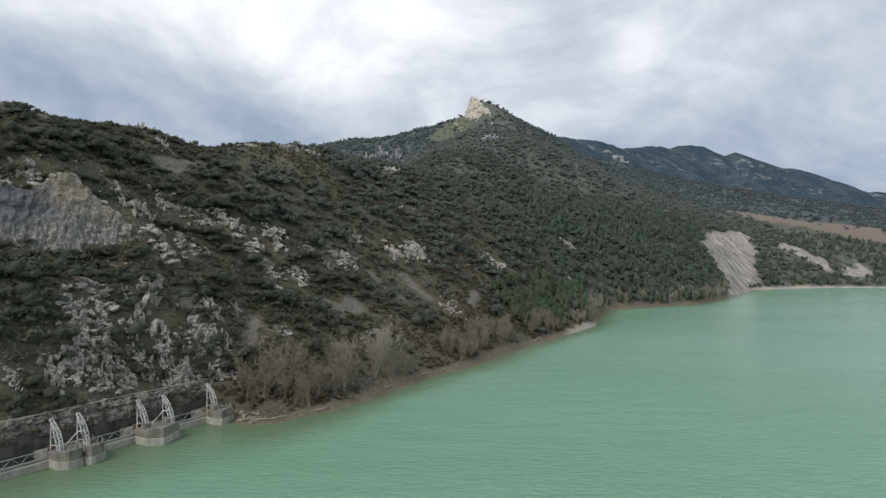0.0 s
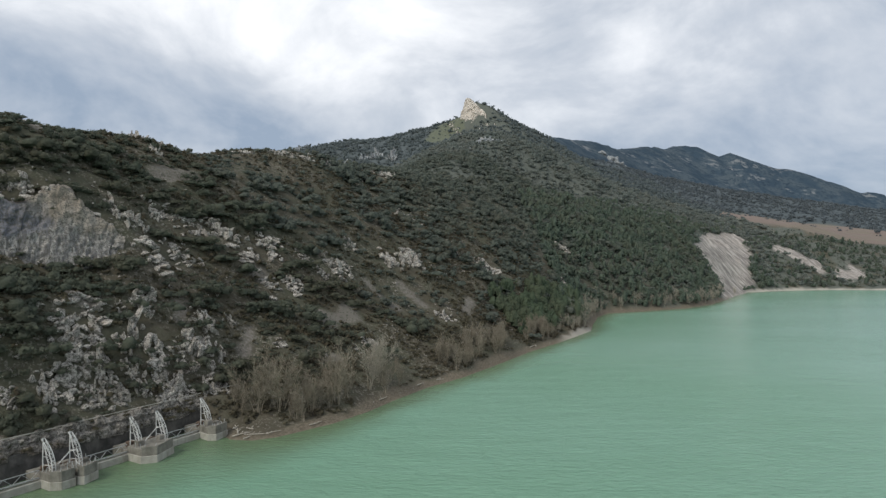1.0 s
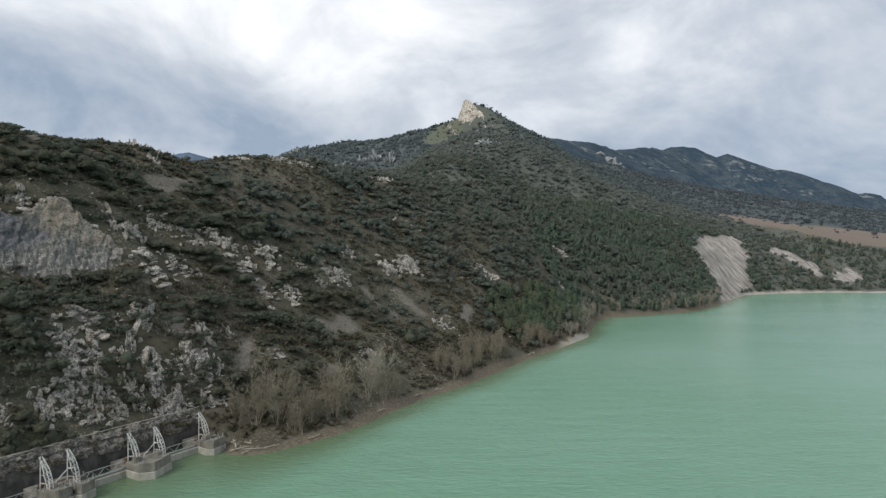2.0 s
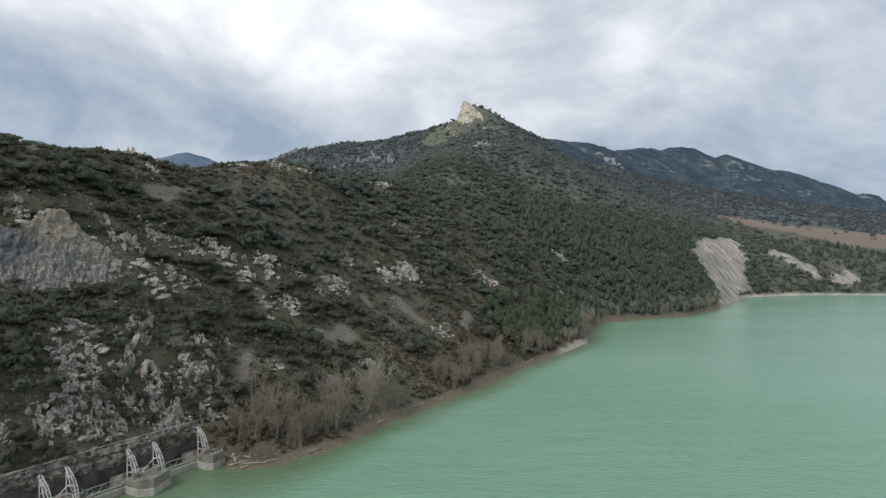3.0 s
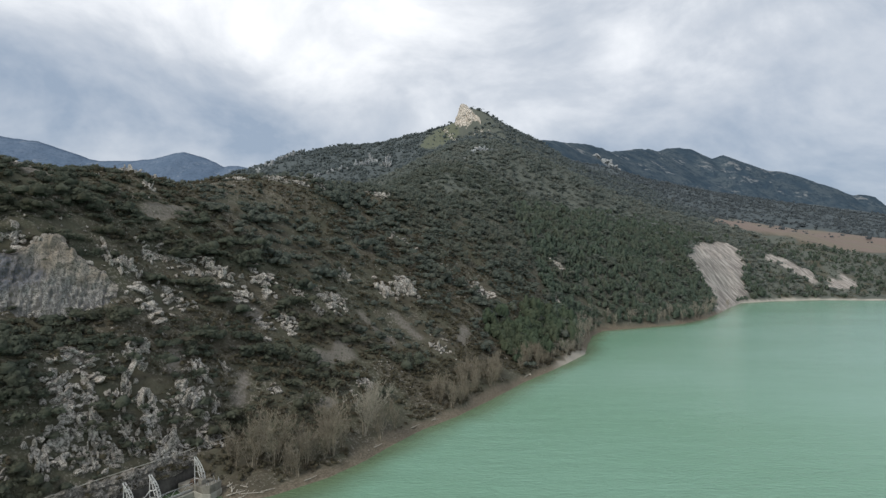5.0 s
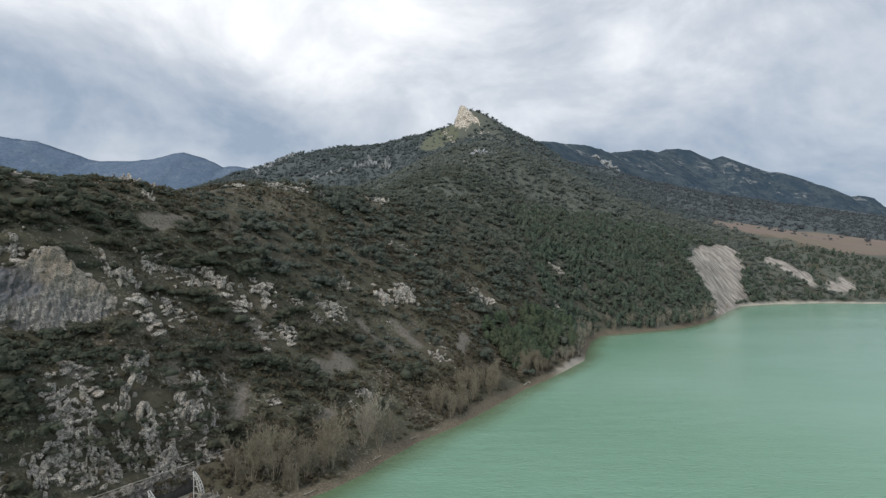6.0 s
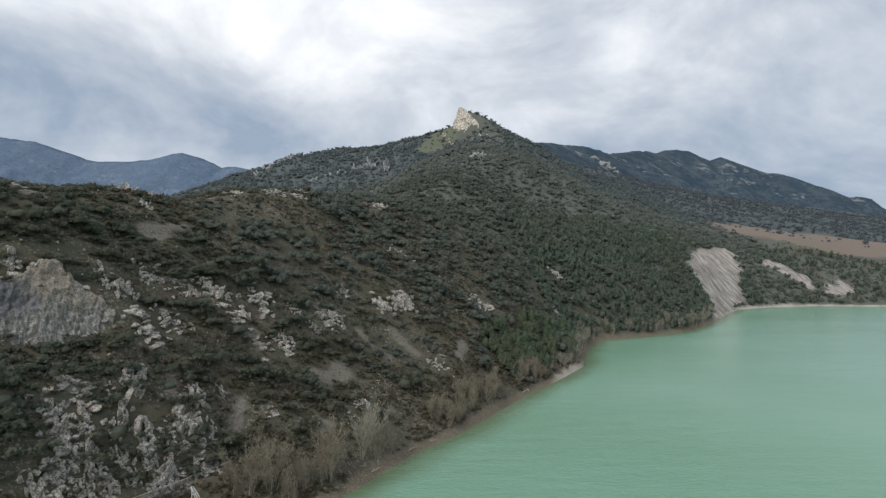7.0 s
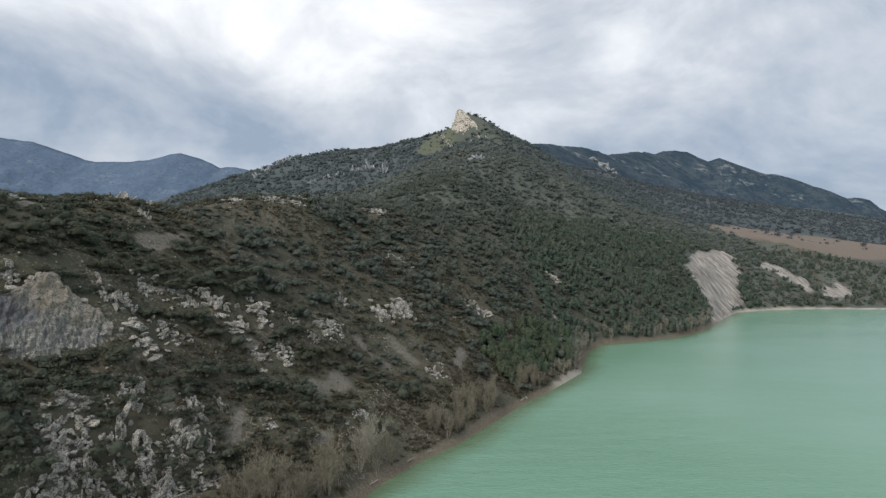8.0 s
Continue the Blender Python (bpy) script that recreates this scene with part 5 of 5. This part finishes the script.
def truss(u0, u1):
    """A lattice footbridge rail between two piers."""
    t = empty("truss_rail", (0, 0, 0), "grey steel lattice truss between the spillway piers", "railing", "truss rails")
    in_spill(t)
    for nm, y, z in (("top_chord", 0.4, 2.50), ("bottom_chord", 0.4, 1.42)):
        bm = bmesh.new()
        add_bar(bm, (u0, y, z), (u1, y, z), 0.14)
        part(nm, bm_mesh(nm, bm, STEEL), t)
    bays = max(4, round((u1 - u0) / 1.15))
    d = (u1 - u0) / bays
    bm = bmesh.new()
    add_bar(bm, (0, 0.4, 1.42), (d, 0.4, 2.50), 0.09)
    rise = bm_mesh("brace", bm, STEEL)
    bm = bmesh.new()
    add_bar(bm, (0, 0.4, 2.50), (d, 0.4, 1.42), 0.09)
    fall = bm_mesh("brace", bm, STEEL)
    for i in range(bays):
        part("brace", fall if i % 2 else rise, t, at=Matrix.Translation((u0 + i * d, 0, 0)))
    bm = bmesh.new()
    add_box(bm, (u0, 0.35, 1.28), (u1, 0.85, 1.36))
    part("walkway", bm_mesh("walkway", bm, STEEL), t)


truss(-9, 24.4)
truss(25.6, 37.8)
truss(44.2, 50.6)
truss(57.2, 64.0)


def gate_frame(u, v, z0, top, reach, label="white curved lattice gate frame on the pier", prop=False):
    """A post, and a curved lattice rib that springs from its foot on the lake side and meets it at the top."""
    g = empty("gate_frame", (0, 0, 0), label, "gate frame", "gate frames")
    in_spill(g)
    hgt = top - z0
    bm = bmesh.new()
    add_bar(bm, (u, v, z0 - 0.3), (u, v, top + 0.1), 0.16)
    part("post", bm_mesh("post", bm, PAINT), g)

    def arc(f, inner):
        bow = reach * (1 - f ** 2.5) * (0.80 if inner else 1.0) - (0.42 * (1 - abs(2 * f - 1)) if inner else 0)
        return Vector((u + 0.25 * bow, v - bow, z0 + hgt * f))

    for nm, inner in (("outer_rib", False), ("inner_rib", True)):
        for side in (-0.22, 0.22):
            bm = bmesh.new()
            pts = [arc(i / 12, inner) + Vector((side, 0, 0)) for i in range(13)]
            for a, b in zip(pts, pts[1:]):
                add_bar(bm, a, b, 0.12)
            part(nm, bm_mesh(nm, bm, PAINT), g)
    bm = bmesh.new()
    for i in range(10):
        f0, f1 = i / 10, (i + 1) / 10
        for side in (-0.22, 0.22):
            s = Vector((side, 0, 0))
            add_bar(bm, arc(f0, i % 2 == 0) + s, arc(f1, i % 2 == 1) + s, 0.075)
        add_bar(bm, arc(f0, False) + Vector((-0.22, 0, 0)), arc(f0, False) + Vector((0.22, 0, 0)), 0.10)
    part("lattice", bm_mesh("lattice", bm, PAINT), g)
    for i in range(1, 4):
        bm = bmesh.new()
        add_bar(bm, (u, v, z0 + hgt * i / 4.2), arc(i / 4.2, True), 0.09)
        part("tie", bm_mesh("tie", bm, PAINT), g)
    bm = bmesh.new()
    add_box(bm, (u - 0.35, v - 0.35, z0 - 0.3), (u + 0.35, v + 0.35, z0 + 0.05), 0.04)
    part("foot", bm_mesh("foot", bm, CONCRETE), g)
    if prop:
        bm = bmesh.new()
        add_bar(bm, (u, v - 0.1, z0 + hgt * 0.45), (u - 2.2, v + 0.6, z0 - 0.2), 0.2)
        add_bar(bm, (u, v - 0.1, z0 + hgt * 0.45), (u + 0.5, v - 1.2, z0 + hgt * 0.5), 0.2)
        part("prop", bm_mesh("prop", bm, PAINT), g)
    return g


def pier(noses, u0, u1, back, huts):
    """A concrete pier: washed base in the water, weathered block above it, parapet, small machine plinths."""
    p = empty("spillway_pier", (0, 0, 0), "weathered concrete spillway pier with a pointed nose", "pier", "spillway piers")
    in_spill(p)
    for ring in noses:
        bm = bmesh.new()
        add_prism(bm, ring, -7, 1.15, 0.05)
        part("base", bm_mesh("base", bm, WASHED), p, "pale water-washed base")
        cx, cy = sum(a for a, _ in ring) / len(ring), sum(b for _, b in ring) / len(ring)
        inner = [(cx + (a - cx) * 0.94, cy + (b - cy) * 0.94) for a, b in ring]
        bm = bmesh.new()
        add_prism(bm, inner, 1.15, 2.25, 0.05)
        part("block", bm_mesh("block", bm, CONCRETE), p)
        bm = bmesh.new()
        n = len(inner)
        for i in range(n):
            a, b = Vector((*inner[i], 0)), Vector((*inner[(i + 1) % n], 0))
            if max(a.y, b.y) > -0.3:
                continue
            side = (b - a).cross(Vector((0, 0, 1))).normalized() * -0.22
            q = [bm.verts.new(w + Vector((0, 0, z))) for z in (2.25, 2.62) for w in (a, b, b + side, a + side)]
            for f in ((0, 1, 2, 3), (4, 5, 6, 7), (0, 1, 5, 4), (1, 2, 6, 5), (2, 3, 7, 6), (3, 0, 4, 7)):
                bm.faces.new([q[j] for j in f])
        part("parapet", bm_mesh("parapet", bm, CONCRETE), p)
    bm = bmesh.new()
    add_box(bm, (u0, 0.05, -4.2), (u1, back, 1.6), 0.05)
    part("back_block", bm_mesh("back_block", bm, CONCRETE), p)
    for a, b, w, h in huts:
        bm = bmesh.new()
        add_box(bm, (a - w / 2, b - w / 2, 1.55), (a + w / 2, b + w / 2, 2.25 + h), 0.06)
        part("plinth", bm_mesh("plinth", bm, CONCRETE), p)
    bm = bmesh.new()
    add_bar(bm, (0, 0, 0), (0, 0, 0.75), 0.10, 5)
    stub = bm_mesh("rail_stub", bm, STEEL)
    r = random.Random(int(u0 * 10))
    for ring in noses:
        for (ax, ay), (bx, by) in zip(ring, ring[1:]):
            for f in (0.2, 0.55, 0.9):
                if r.random() < 0.75:
                    x, y = ax + (bx - ax) * f, ay + (by - ay) * f
                    cx = sum(q for q, _ in ring) / len(ring)
                    part("rail_stub", stub, p, at=Matrix.Translation((cx + (x - cx) * 0.88, y * 0.9 - 0.1, 2.3)) @ pose(0, 0, 0, r.uniform(-12, 12), r.uniform(-12, 12), 0))
    bm = bmesh.new()
    add_box(bm, (u0 + 0.8, 1.2, 1.6), (u0 + 1.9, 2.2, 2.5), 0.05)
    add_bar(bm, (u0 + 0.3, 1.7, 2.1), (u1 - 0.3, 1.7, 2.1), 0.22, 8)
    part("hoist", bm_mesh("hoist", bm, RUST), p, "rusty hoist drum and shaft")
    return p


RUST = plain_material("rusty_iron", (0.085, 0.062, 0.048), (0.17, 0.125, 0.095), 2.2, 0.85, 0.2)
pier([[(37.8, 0.6), (37.9, -2.3), (38.9, -3.6), (40.9, -3.5), (41.0, 0.6)], [(41.15, 0.6), (41.1, -3.3), (41.6, -4.3), (44.1, -3.4), (44.2, 0.6)]], 37.9, 44.1, 4.6, ((39.3, -0.6, 1.1, 0.7), (43.4, -0.8, 0.9, 0.5)))
pier([[(50.5, 0.6), (50.6, -3.4), (52.4, -5.0), (56.6, -3.2), (57.2, 0.6)]], 50.6, 57.1, 4.6, ((52.0, -0.8, 1.2, 0.8), (55.6, -0.9, 1.0, 0.7)))
pier([[(63.9, 0.6), (63.6, -2.6), (64.4, -3.9), (67.4, -3.3), (67.9, 0.6)]], 63.9, 67.8, 4.6, ((65.0, -0.8, 1.1, 0.9), (66.6, -1.0, 0.8, 0.4)))
pier([[(24.3, 0.6), (24.4, -2.6), (25.0, -3.8), (26.4, -3.4), (26.6, 0.6)]], 24.4, 26.5, 4.6, ((25.3, -0.6, 1.0, 0.6),))
gate_frame(38.5, 0.9, 1.75, 6.7, 2.1)
gate_frame(41.9, 0.4, 1.75, 6.9, 2.1, prop=True)
gate_frame(51.5, 1.0, 1.75, 6.7, 2.1)
gate_frame(55.7, 0.5, 1.75, 6.7, 2.1, prop=True)
gate_frame(64.8, 1.0, 1.75, 6.9, 2.1)


# ---- driftwood beside the last pier ----
def driftwood(x, y, length, turn, thick):
    """A bleached log with a stub or two."""
    r = random.Random(int(x * 100))
    bm = bmesh.new()
    p = Vector((-length / 2, 0, 0))
    for i in range(4):
        q = p + Vector((length / 4, r.uniform(-0.12, 0.12), r.uniform(-0.03, 0.06)))
        add_bar(bm, p, q, thick * (1 - 0.17 * i), 6)
        if i in (1, 2):
            add_bar(bm, p, p + Vector((0.3, r.choice((-0.5, 0.5)), 0.35)), thick * 0.4, 5)
        p = q
    ob = new("driftwood_log", bm_mesh("driftwood_log", bm, BLEACHED))
    ob.matrix_world = Matrix.Translation((x, y, float(height(x, y)) + thick * 0.35)) @ pose(0, 0, 0, 0, r.uniform(-6, 6), turn)
    tagged(ob, "bleached driftwood log on the shore beside the pier", "driftwood", "driftwood on the shore")


BLEACHED = plain_material("bleached_wood", (0.30, 0.27, 0.22), (0.48, 0.45, 0.39), 2.0, 0.9, stretch=(4, 1, 1))
for dx, dy, dl, dt, dth in ((-36.0, 104.6, 3.2, 20, 0.26), (-34.6, 104.0, 2.4, 65, 0.22), (-37.2, 106.0, 2.0, 110, 0.3), (-35.2, 106.6, 1.8, 150, 0.25), (-33.0, 104.6, 4.0, 12, 0.2),
                            (-30.5, 105.8, 2.6, 25, 0.18), (-38.2, 107.6, 1.6, 80, 0.35), (-24.0, 111.6, 3.0, 50, 0.2), (-12.5, 129.5, 3.4, 62, 0.22), (-4.5, 143.6, 3.8, 58, 0.22),
                            (0.5, 150.0, 3.0, 50, 0.2), (33.5, 203.0, 3.5, 55, 0.4), (35.0, 205.5, 2.6, 100, 0.35)):
    driftwood(dx, dy, dl, dt, dth)
